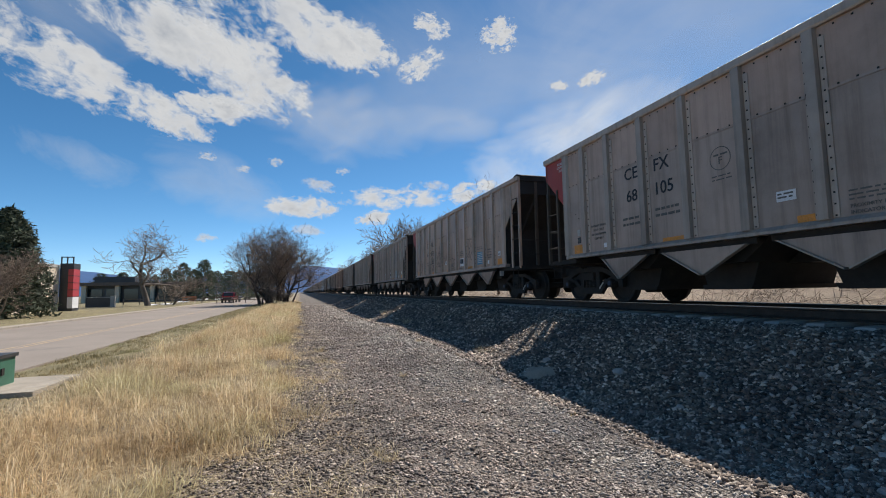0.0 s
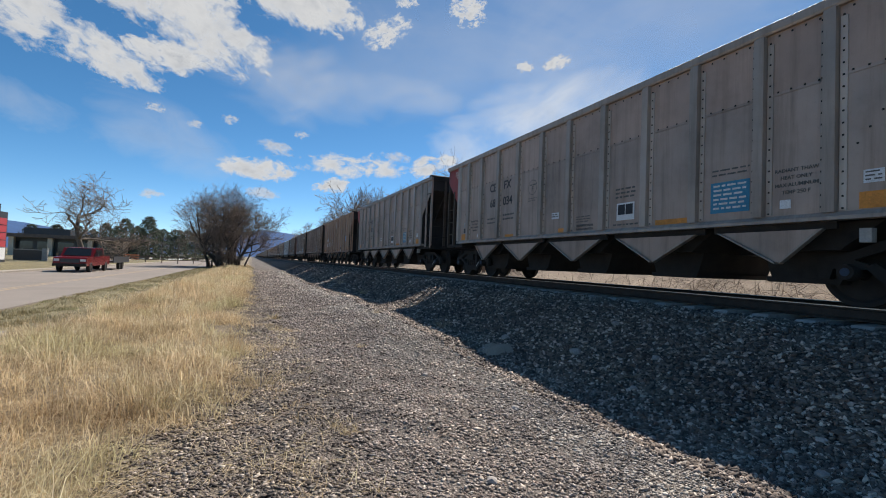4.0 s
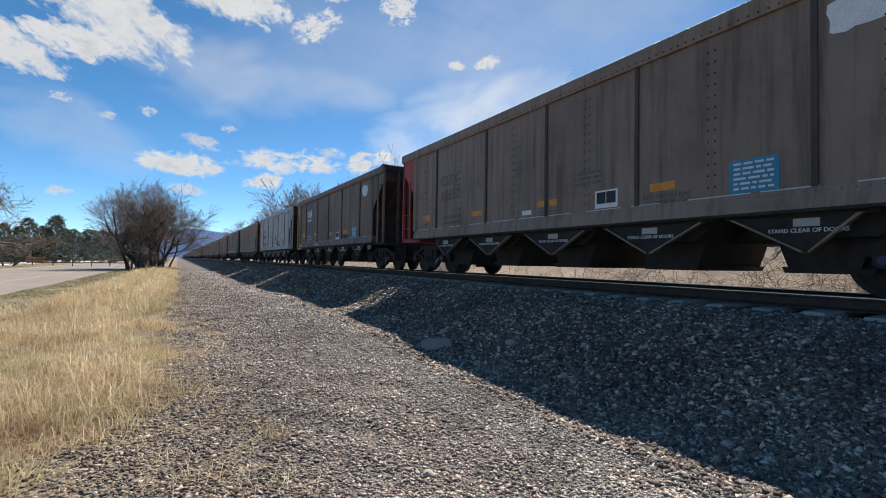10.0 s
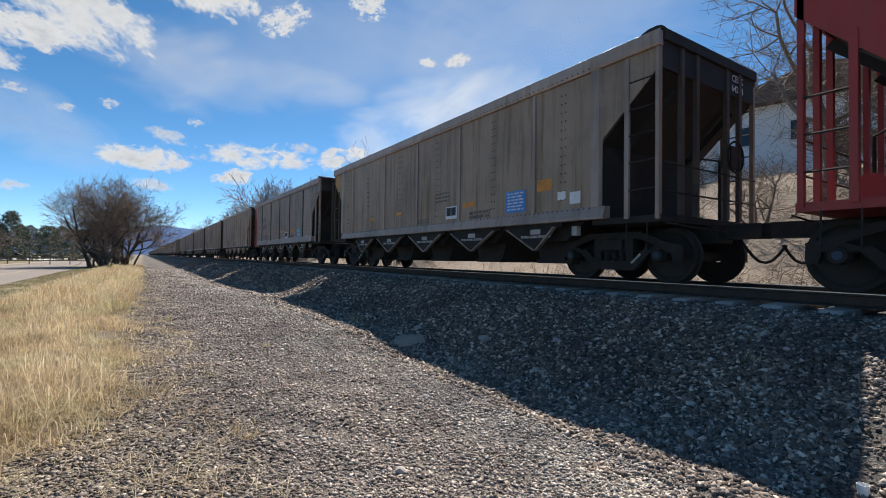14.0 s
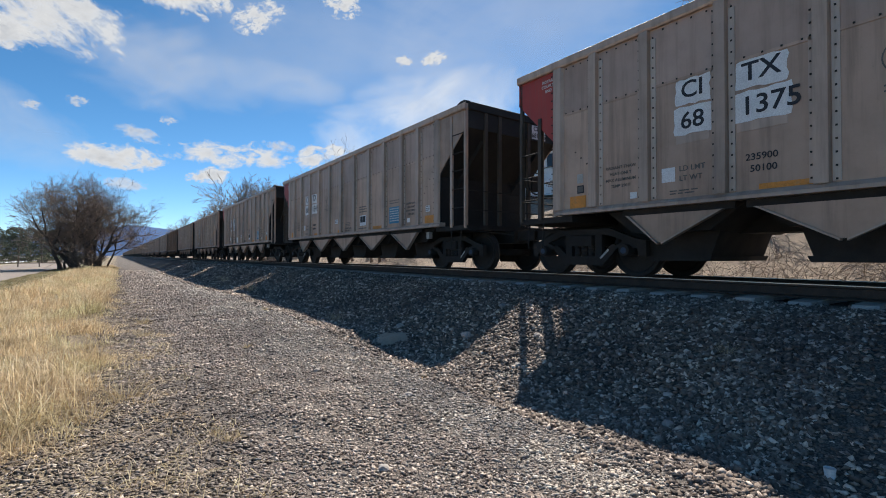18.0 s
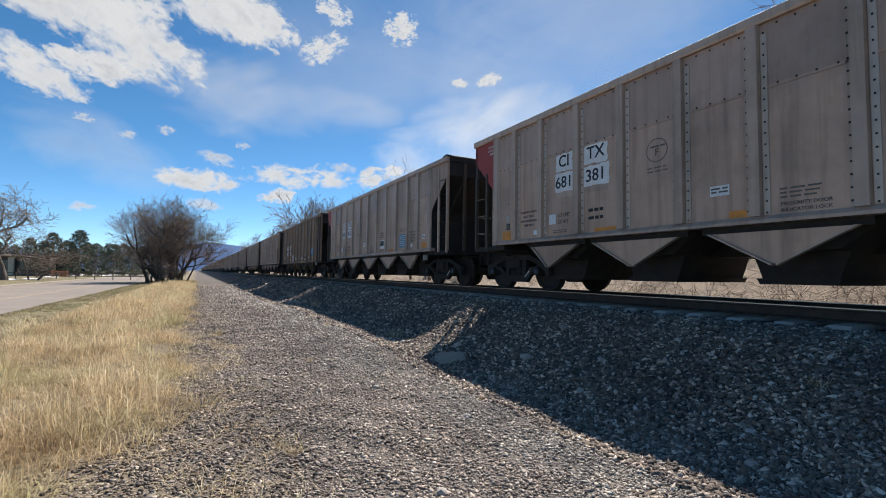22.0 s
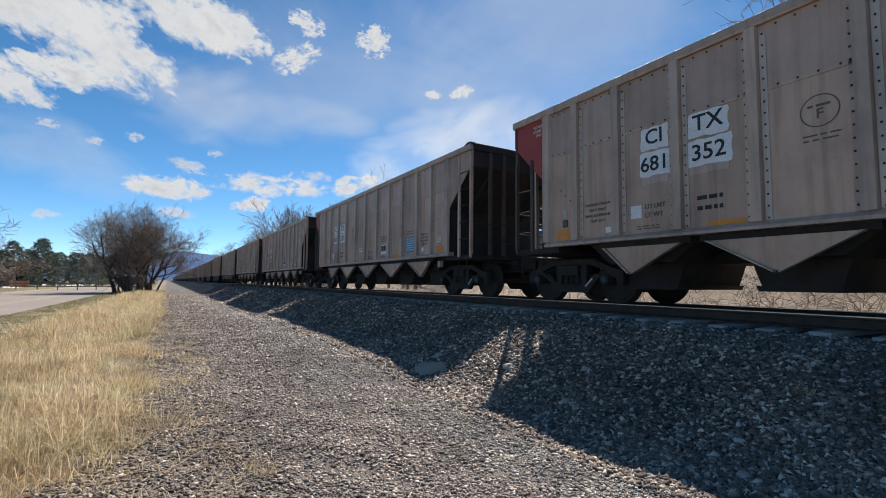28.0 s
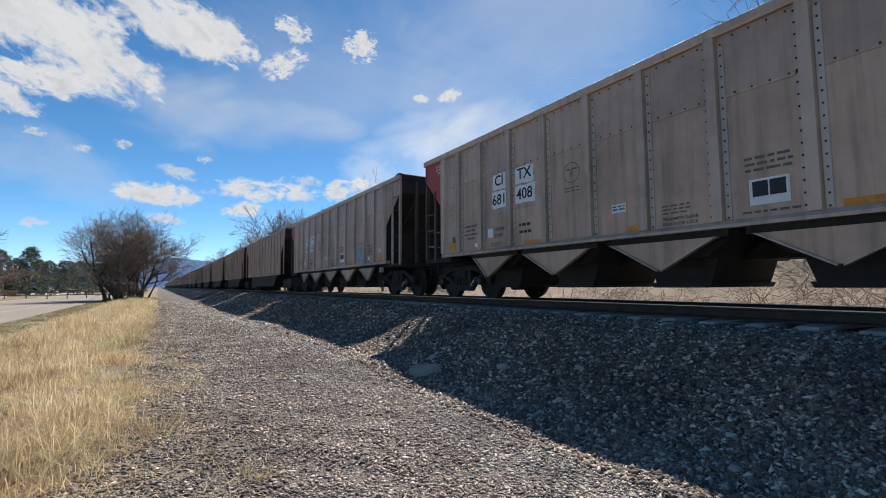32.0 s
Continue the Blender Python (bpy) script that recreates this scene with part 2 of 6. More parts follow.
DARK_STONE = stone_material("dark_soiled_gravel", [(0.035, 0.028, 0.024), (0.17, 0.135, 0.112), (0.34, 0.29, 0.25), (0.10, 0.085, 0.075), (0.62, 0.54, 0.46)])
BALLAST = stone_material("dark_ballast_stone", [(0.050, 0.040, 0.034), (0.235, 0.187, 0.155), (0.115, 0.092, 0.078), (0.34, 0.28, 0.235), (0.70, 0.60, 0.51)])
SAND = surface("pale_sand", (0.36, 0.29, 0.22), 0.95, 0, 2.5, 0.15, 80, 0.4)
GRASS = blade_material("dry_tall_grass", [(0.32, 0.235, 0.13), (0.68, 0.555, 0.36), (0.93, 0.82, 0.61)])
MATTED = blade_material("brown_matted_straw", [(0.20, 0.14, 0.085), (0.46, 0.355, 0.22), (0.66, 0.56, 0.40)])
GREENISH = blade_material("short_lawn_blades", [(0.17, 0.155, 0.085), (0.28, 0.25, 0.15), (0.42, 0.35, 0.22)])
BARK = surface("grey_brown_bark", (0.21, 0.165, 0.13), 0.9, 0, 4, 0.25, 40, 0.4)
DARKBARK = surface("dark_brown_bark", (0.10, 0.078, 0.062), 0.9, 0, 4, 0.25, 40, 0.4)
PALEBARK = surface("pale_grey_bark", (0.15, 0.122, 0.10), 0.9, 0, 4, 0.25, 40, 0.4)
TWIG = surface("red_brown_twigs", (0.22, 0.165, 0.13), 0.9, 0, 2, 0.3, 20, 0)
PALETWIG = surface("pale_twigs", (0.25, 0.20, 0.16), 0.9, 0, 2, 0.3, 20, 0)
NEEDLE = surface("dark_pine_needles", (0.055, 0.070, 0.036), 0.8, 0, 0.8, 0.35, 15, 0, random_by="island")
SNOW = surface("old_snow", (0.8, 0.8, 0.82), 0.7, 0, 1.0, 0.08, 30, 0.2)
WALLTAN = surface("tan_stucco", (0.62, 0.52, 0.40), 0.9, 0, 0.6, 0.08, 60, 0.15)
WALLDARK = surface("dark_metal_cladding", (0.06, 0.06, 0.062), 0.5, 0.3, 0.6, 0.15, 40, 0.05)
WALLGREY = surface("pale_grey_siding", (0.85, 0.85, 0.85), 0.8, 0, 0.6, 0.06, 40, 0.1)
ROOF = surface("brown_roof_shingle", (0.13, 0.105, 0.09), 0.9, 0, 2, 0.2, 30, 0.3)
SIGNRED = surface("red_sign_panel", (0.45, 0.05, 0.06), 0.5, 0, 1, 0.1, 30, 0)
PICKUP = surface("dark_red_car_paint", (0.19, 0.015, 0.018), 0.25, 0.3, 1, 0.1, 30, 0)
GLASS = surface("dark_tinted_glass", (0.02, 0.023, 0.027), 0.08, 0.0, 1, 0.1, 10, 0)
RUBBER = surface("black_rubber", (0.02, 0.02, 0.02), 0.9, 0, 5, 0.2, 40, 0.1)
GREENBOX = surface("green_painted_steel", (0.05, 0.15, 0.105), 0.45, 0.1, 2, 0.15, 40, 0.1, stain=(0.36, 0.24, 0.06), stain_at=0.6)
BARRIER = surface("orange_barrier", (0.65, 0.2, 0.08), 0.6, 0, 2, 0.15, 30, 0)
MOUNTAIN = surface("far_blue_ridge", (0.03, 0.078, 0.19), 1.0, 0, 0.002, 0.2, 0.01, 0)


def ground_material():
    """One sheet: lawn, dry verge, gravel shoulder, ballast and dry dirt, by where it lies across the line."""
    m = bpy.data.materials.new("ground_cover")
    t, n, l, p = nodes_of(m)
    geo = n.new("ShaderNodeNewGeometry")
    sep = n.new("ShaderNodeSeparateXYZ")
    l.new(geo.outputs["Position"], sep.inputs[0])
    wob = noise_node(t, 0.55, 5.0, 0.7)
    add = n.new("ShaderNodeMath")
    add.operation = "MULTIPLY_ADD"
    l.new(wob.outputs[0], add.inputs[0])
    add.inputs[1].default_value = 1.1
    l.new(sep.outputs[0], add.inputs[2])
    mp = n.new("ShaderNodeMapRange")
    l.new(add.outputs[0], mp.inputs[0])
    mp.inputs[1].default_value, mp.inputs[2].default_value = -9.45, 20.55
    at = lambda x: (x + 10) / 30
    zone = ramp(t, mp.outputs[0], [(0.0, (0.235, 0.195, 0.10)), (at(-4.6), (0.235, 0.195, 0.10)), (at(-4.0), (0.30, 0.235, 0.15)), (at(-0.5), (0.26, 0.205, 0.14)),
                                   (at(0.1), (0.15, 0.124, 0.106)), (at(3.2), (0.155, 0.13, 0.114)), (at(4.0), (0.10, 0.088, 0.076)), (at(10.4), (0.11, 0.096, 0.083)), (at(11.2), (0.34, 0.265, 0.20)), (1.0, (0.30, 0.235, 0.175))]).outputs[0]
    patch = noise_node(t, 0.35, 6.0, 0.7)
    col = mix(t, 1.0, zone, ramp(t, patch.outputs[0], [(0.3, grey(0.72)), (0.7, grey(1.22))]).outputs[0], "MULTIPLY")
    vor = n.new("ShaderNodeTexVoronoi")
    vor.inputs["Scale"].default_value = 62.0
    l.new(geo.outputs["Position"], vor.inputs["Vector"])
    # pebble shading put into the colour: lighter crowns, dark gaps between
    col = mix(t, 0.8, col, ramp(t, vor.outputs["Distance"], [(0.0, grey(1.35)), (0.45, grey(0.9)), (0.8, grey(0.2))]).outputs[0], "MULTIPLY")
    vc = n.new("ShaderNodeRGBToBW")
    l.new(vor.outputs["Color"], vc.inputs[0])
    col = mix(t, 0.6, col, ramp(t, vc.outputs[0], [(0.2, grey(0.45)), (0.8, grey(1.75))]).outputs[0], "MULTIPLY")
    l.new(col, p.inputs["Base Color"])
    p.inputs["Roughness"].default_value = 0.95
    l.new(bump(t, vor.outputs["Distance"], 0.7, 0.012), p.inputs["Normal"])
    return m


GROUND = ground_material()


# ---- mesh helpers ----
class Geo:
    """Gathers vertices and faces for one mesh."""

    def __init__(self):
        self.v, self.f = [], []

    def add(self, verts, faces):
        n = len(self.v)
        self.v += [tuple(q) for q in verts]
        self.f += [tuple(i + n for i in f) for f in faces]
        return self

    def box(self, x0, x1, y0, y1, z0, z1):
        x0, x1, y0, y1, z0, z1 = min(x0, x1), max(x0, x1), min(y0, y1), max(y0, y1), min(z0, z1), max(z0, z1)
        return self.add([(x, y, z) for z in (z0, z1) for y in (y0, y1) for x in (x0, x1)],
                        [(0, 2, 3, 1), (4, 5, 7, 6), (0, 1, 5, 4), (1, 3, 7, 5), (3, 2, 6, 7), (2, 0, 4, 6)])

    def prism(self, pts, axis, a, b):
        """A polygon drawn out along an axis: pts are the other two coordinates in axis order."""
        def put(p, w):
            q = list(p)
            q.insert("xyz".index(axis), w)
            return tuple(q)
        k = len(pts)
        faces = [tuple(range(k))[::-1], tuple(range(k, 2 * k))] + [(i, (i + 1) % k, k + (i + 1) % k, k + i) for i in range(k)]
        return self.add([put(p, a) for p in pts] + [put(p, b) for p in pts], faces)

    def tube(self, p0, p1, r0, r1=None, sides=6, caps=True):
        p0, p1 = Vector(p0), Vector(p1)
        r1 = r0 if r1 is None else r1
        d = (p1 - p0).normalized()
        u = d.orthogonal().normalized()
        w = d.cross(u)
        ring = lambda c, r: [c + r * (math.cos(2 * math.pi * i / sides) * u + math.sin(2 * math.pi * i / sides) * w) for i in range(sides)]
        faces = [(i, (i + 1) % sides, sides + (i + 1) % sides, sides + i) for i in range(sides)]
        if caps:
            faces += [tuple(range(sides))[::-1], tuple(range(sides, 2 * sides))]
        return self.add(ring(p0, r0) + ring(p1, r1), faces)

    def path(self, pts, r, sides=6):
        """One continuous round bar along the points."""
        pts = [Vector(p) for p in pts]
        verts, faces = [], []
        u = None
        for i, p in enumerate(pts):
            d = (pts[min(i + 1, len(pts) - 1)] - pts[max(i - 1, 0)]).normalized()
            u = d.orthogonal().normalized() if u is None else (u - d * u.dot(d)).normalized()
            w = d.cross(u)
            verts += [p + r * (math.cos(2 * math.pi * j / sides) * u + math.sin(2 * math.pi * j / sides) * w) for j in range(sides)]
        for i in range(len(pts) - 1):
            for j in range(sides):
                a, b = i * sides + j, i * sides + (j + 1) % sides
                faces.append((a, b, b + sides, a + sides))
        n = len(verts)
        faces += [tuple(range(sides))[::-1], tuple(range(n - sides, n))]
        return self.add(verts, faces)

    def ring_profile(self, prof, centre, axis="x", n=28):
        """Turns a profile of (along, radius) round an axis through centre."""
        k = len(prof)
        verts, faces = [], []
        for i in range(n):
            a = 2 * math.pi * i / n
            for w, r in prof:
                p = {"x": (w, r * math.cos(a), r * math.sin(a)), "z": (r * math.cos(a), r * math.sin(a), w)}[axis]
                verts.append(tuple(c + q for c, q in zip(centre, p)))
        for i in range(n):
            for j in range(k - 1):
                a, b = i * k + j, ((i + 1) % n) * k + j
                faces.append((a, b, b + 1, a + 1))
        return self.add(verts, faces)

    def mesh(self, name, material, smooth=False):
        me = bpy.data.meshes.new(name)
        me.from_pydata(self.v, [], self.f)
        me.materials.append(material)
        if smooth:
            me.polygons.foreach_set("use_smooth", [True] * len(me.polygons))
        me.update()
        bm = bmesh.new()
        bm.from_mesh(me)
        bmesh.ops.recalc_face_normals(bm, faces=bm.faces)
        bm.to_mesh(me)
        bm.free()
        return me


def part(name, geo, material, parent, label="", smooth=False):
    ob = new(name, geo.mesh(name, material, smooth) if isinstance(geo, Geo) else geo)
    ob.parent = parent
    if label:
        ob["label"] = label
    return ob


def thing(name, at, label, category, group="", turn=0, kind=""):
    ob = new(name)
    ob.matrix_world = pose(*at, 0, 0, turn)
    return tagged(ob, label, category, group, kind)


def quick_mesh(name, verts, faces, material):
    """A large mesh from arrays of vertices and equal faces."""
    me = bpy.data.meshes.new(name)
    verts, faces = np.asarray(verts, np.float32), np.asarray(faces, np.int32)
    k = faces.shape[1]
    me.vertices.add(len(verts))
    me.vertices.foreach_set("co", verts.ravel())
    me.loops.add(faces.size)
    me.loops.foreach_set("vertex_index", faces.ravel())
    me.polygons.add(len(faces))
    me.polygons.foreach_set("loop_start", np.arange(0, faces.size, k, dtype=np.int32))
    me.polygons.foreach_set("loop_total", np.full(len(faces), k, dtype=np.int32))
    me.materials.append(material)
    me.update(calc_edges=True)
    return me


FONTS = {}


def letters(text, height, material):
    """A thin raised lettering mesh, centred, cached by its text."""
    key = (text, height, material.name)
    if key not in FONTS:
        cu = bpy.data.curves.new("letters", "FONT")
        cu.offset = 0.012 * height / 0.7
        cu.body, cu.size, cu.align_x, cu.align_y, cu.extrude, cu.resolution_u = text, height / 0.7, "CENTER", "CENTER", 0.0015, 3
        ob = bpy.data.objects.new("letters", cu)
        scene.collection.objects.link(ob)
        bpy.context.view_layer.update()
        me = bpy.data.meshes.new_from_object(ob.evaluated_get(bpy.context.evaluated_depsgraph_get()))
        bpy.data.objects.remove(ob)
        me.materials.clear()
        me.materials.append(material)
        FONTS[key] = me
    return FONTS[key]


# ---- the large structure ----
TRACK_X, RAIL_Z = 8.18, 1.23


def ease(a, b, v):
    w = min(1.0, max(0.0, (v - a) / (b - a)))
    return w * w * (3 - 2 * w)


def ground_z(x, y):
    """Height of the ground: verge, shoulder, ballast bank, and the rising dirt bank beyond the track."""
    z = 0.06 * math.exp(-((x + 2.2) / 1.4) ** 2)
    z += 0.97 * ease(3.5, 6.75, x) if x < 8.2 else 0.97 - 0.32 * ease(9.5, 11.0, x)
    z += 5.5 * ease(12.5, 28.0, x) + 0.02 * max(0.0, min(x, 300) - 30)
    z += 0.17 * math.exp(-((x - 3.3) / 1.25) ** 2) * ease(6.5, 9.0, y) * (1 - ease(17, 27, y))
    z -= 0.08 * math.exp(-((x - 3.0) / 1.6) ** 2) * ease(26, 34, y)
    z += 0.13 * ease(14.35, 15.5, -x) - 0.05 * ease(5.6, 6.0, -x) * (1 - ease(14.2, 14.36, -x))
    if -5 < x < 40 and y < 120:
        z += 0.05 * (noise.noise(Vector((x * 0.7, y * 0.5, 0))) + 0.6 * noise.noise(Vector((x * 2.1, y * 1.9, 3)))) * (1 - ease(6.2, 6.9, x) * (1 - ease(10.5, 12, x)))
    return z


def build_ground():
    xs = [-4600, -2500, -1200, -600, -300, -150, -90, -60, -40, -28, -20, -16, -15, -14.4, -14.2, -10, -6.0, -5.7]
    xs += [-5.4 + 0.2 * i for i in range(64)] + [7.4 + 0.45 * i for i in range(52)] + [31.5, 34, 38, 45, 60, 90, 150, 300, 700, 1500, 3000, 4600]
    ys = [-4600, -2000, -800, -300, -120, -60, -30, -18, -12, -8, -5, -3, -2] + [-1.2 + 0.2 * i for i in range(66)] + [12.5 + 0.5 * i for i in range(60)]
    ys += [43 + 2 * i for i in range(30)] + [108, 120, 140, 170, 210, 270, 350, 500, 800, 1300, 2200, 3400, 4600]
    verts = [(x, y, ground_z(x, y)) for y in ys for x in xs]
    n = len(xs)
    faces = [(j * n + i, j * n + i + 1, (j + 1) * n + i + 1, (j + 1) * n + i) for j in range(len(ys) - 1) for i in range(n - 1)]
    me = quick_mesh("ground", verts, faces, GROUND)
    me.polygons.foreach_set("use_smooth", [True] * len(me.polygons))
    return tagged(new("ground", me), "dry verge, grey gravel shoulder and ballast bank", "ground", kind="structure")


build_ground()


def build_road():
    g = Geo()
    ys = [-400, -60, 0, 20, 40, 60, 80, 110, 160, 260, 500, 1200]
    for a, b in zip(ys, ys[1:]):
        g.add([(-14.25, a, 0.0), (-5.95, a, 0.0), (-5.95, b, 0.0), (-14.25, b, 0.0), (-14.25, a, -0.2), (-5.95, a, -0.2), (-5.95, b, -0.2), (-14.25, b, -0.2)], [(0, 1, 2, 3), (1, 5, 6, 2), (0, 3, 7, 4)])
    road = tagged(new("road", g.mesh("road", ASPHALT)), "worn grey asphalt two-lane road", "road", kind="structure")
    lines = Geo()
    for x in (-8.55, -8.83):
        lines.box(x - 0.04, x + 0.04, -300, 600, -0.01, 0.005)
    part("centre_line", lines, LINE, road, "worn double yellow centre line")
    kerb = thing("kerb", (0, 0, 0), "pale concrete kerb along the far road edge", "kerb", kind="structure")
    stone = Geo().prism([(-14.25, -0.15), (-14.25, 0.10), (-14.29, 0.14), (-14.55, 0.14), (-14.55, -0.15)], "y", 0.015, 2.985).mesh("kerb_stone", KERB)
    for i in range(60):
        part("kerb_stone", stone, None, kerb).location = (0, -6 + 3 * i, 0)
    rest = Geo().prism([(-14.25, -0.15), (-14.25, 0.10), (-14.29, 0.14), (-14.55, 0.14), (-14.55, -0.15)], "y", 174, 900)
    tagged(part("kerb_stones", rest, KERB, kerb), kind="stuff")


build_road()


def build_track():
    track = thing("railway_track", (TRACK_X, 0, 0), "steel rails on concrete sleepers in dark ballast", "railway track", kind="structure")
    for s in (-1, 1):
        prof = [(0.755 * s + q, RAIL_Z - 0.18 + z) for q, z in [(-0.075, 0), (0.075, 0), (0.075, 0.015), (0.012, 0.035), (0.012, 0.135), (0.037, 0.145), (0.037, 0.17), (-0.037, 0.17), (-0.037, 0.145), (-0.012, 0.135), (-0.012, 0.035), (-0.075, 0.015)]]
        rail = part("rail", Geo().prism(prof, "y", -400, 1600), RAIL, track)
        part("rail_head", Geo().box(0.755 * s - 0.033, 0.755 * s + 0.033, -400, 1600, RAIL_Z - 0.011, RAIL_Z), RAILTOP, rail, "polished rail head")
    prof = [(-1.3, 0.78), (1.3, 0.78), (1.3, 1.0), (1.27, 1.03), (0.5, 1.045), (-0.5, 1.045), (-1.27, 1.03), (-1.3, 1.0)]
    tie = Geo().prism([(x, z) for x, z in prof], "y", -0.12, 0.12).mesh("sleeper", SLEEPER)
    for i in range(130):
        part("sleeper", tie, None, track).location = (random.uniform(-0.03, 0.03), -12 + 0.61 * i, random.uniform(-0.012, 0.012))
    rest = Geo()
    for i in range(350):
        y = -12 + 0.61 * (130 + i)
        rest.box(-1.3, 1.3, y - 0.12, y + 0.12, 0.8, 1.04)
    tagged(part("sleepers", rest, SLEEPER, track), kind="stuff")


build_track()


# ---- the coal train ----
CAR_LEN, PITCH = 14.4, 16.1
SIDE_M = Matrix(((0, 0, -1, 0), (-1, 0, 0, 0), (0, 1, 0, 0), (0, 0, 0, 1)))   # writing on the side that faces the road
END_M = Matrix(((1, 0, 0, 0), (0, 0, -1, 0), (0, 1, 0, 0), (0, 0, 0, 1)))     # writing on the end towards -y
POSTS_A = [1.84, 2.77, 3.86, 4.94, 6.06, 7.16, 8.29, 9.40, 10.43, 11.49, 12.37]
POSTS_B = [2.4, 4.94, 7.11, 9.31, 11.8]
POSTS_D = [2.4, 3.7, 4.92, 5.95, 7.1, 8.25, 9.4, 10.45, 11.55, 12.5]
POSTS_C = [2.02, 4.75, 6.91, 9.04, 11.67]


def wheelset(car, u):
    """One axle with two wheels; u is its distance from the far end of the car."""
    axle = part("axle", Geo().tube((-1.05, 0, 0), (1.05, 0, 0), 0.085, sides=12), NEAR_BLACK, car)
    axle.location = (0, -u, 0.46)
    for s in (-1, 1):
        prof = [(0.03 * s, 0.10), (0.03 * s, 0.36), (0.062 * s, 0.40), (0.062 * s, 0.452), (-0.03 * s, 0.462), (-0.045 * s, 0.49), (-0.07 * s, 0.49), (-0.07 * s, 0.40), (-0.02 * s, 0.36), (-0.02 * s, 0.1), (0.03 * s, 0.10)]
        part("wheel", Geo().ring_profile(prof, (0.755 * s, 0, 0), "x", 32), STEEL, axle)
        part("bearing_cap", Geo().tube((1.05 * s, 0, 0), (1.2 * s, 0, 0), 0.115, 0.10, 12), NEAR_BLACK, axle)
        if s < 0:
            part("cap_disc", Geo().tube((-1.2, 0, 0), (-1.206, 0, 0), 0.055, 0.055, 12), CAPBLUE, axle, "faded blue cap disc")
    return axle


def truck(car, u):
    """A two-axle truck with cast side frames and springs."""
    tk = part("truck_bolster", Geo().box(-1.15, 1.15, -0.22, 0.22, 0.55, 0.74), NEAR_BLACK, car)
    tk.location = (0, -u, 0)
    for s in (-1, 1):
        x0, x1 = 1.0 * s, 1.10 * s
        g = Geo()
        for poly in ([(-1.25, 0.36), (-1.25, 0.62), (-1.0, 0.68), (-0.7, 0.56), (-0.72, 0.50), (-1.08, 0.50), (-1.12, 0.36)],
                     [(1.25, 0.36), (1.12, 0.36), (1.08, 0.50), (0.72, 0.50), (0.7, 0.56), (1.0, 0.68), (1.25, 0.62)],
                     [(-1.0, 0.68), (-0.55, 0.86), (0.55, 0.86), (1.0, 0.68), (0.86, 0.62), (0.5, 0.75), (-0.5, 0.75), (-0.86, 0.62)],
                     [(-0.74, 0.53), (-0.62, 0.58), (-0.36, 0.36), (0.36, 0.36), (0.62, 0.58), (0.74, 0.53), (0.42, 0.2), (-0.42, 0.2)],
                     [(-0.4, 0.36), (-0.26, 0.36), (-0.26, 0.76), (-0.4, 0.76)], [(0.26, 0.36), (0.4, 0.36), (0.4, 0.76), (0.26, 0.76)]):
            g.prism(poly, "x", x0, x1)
        part("side_frame", g, NEAR_BLACK, tk)
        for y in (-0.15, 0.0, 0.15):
            part("spring", Geo().ring_profile([(0.36 + 0.035 * i, 0.07 if i % 2 else 0.052) for i in range(9)], (1.05 * s, y, 0), "z", 10), NEAR_BLACK, tk)
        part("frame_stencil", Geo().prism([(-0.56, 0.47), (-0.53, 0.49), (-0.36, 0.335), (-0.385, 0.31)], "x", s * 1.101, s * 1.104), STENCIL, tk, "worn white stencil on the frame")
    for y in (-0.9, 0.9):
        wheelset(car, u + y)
    return tk


def ladder(car, x, u0, u1, z0, z1, rungs, material, name="ladder"):
    """Two flat stiles with round rungs, standing along the side."""
    ld = part(name, Geo().box(x, x + 0.05, -u0 - 0.04, -u0 + 0.04, z0, z1), material, car)
    ld_in = Geo().box(x, x + 0.05, -u1 - 0.03, -u1 + 0.03, z0, z1)
    part("stile", ld_in, material, ld)
    for z in rungs:
        part("rung", Geo().tube((x + 0.02, -u0, z), (x + 0.02, -u1, z), 0.014, sides=6), NEAR_BLACK, ld)
    return ld


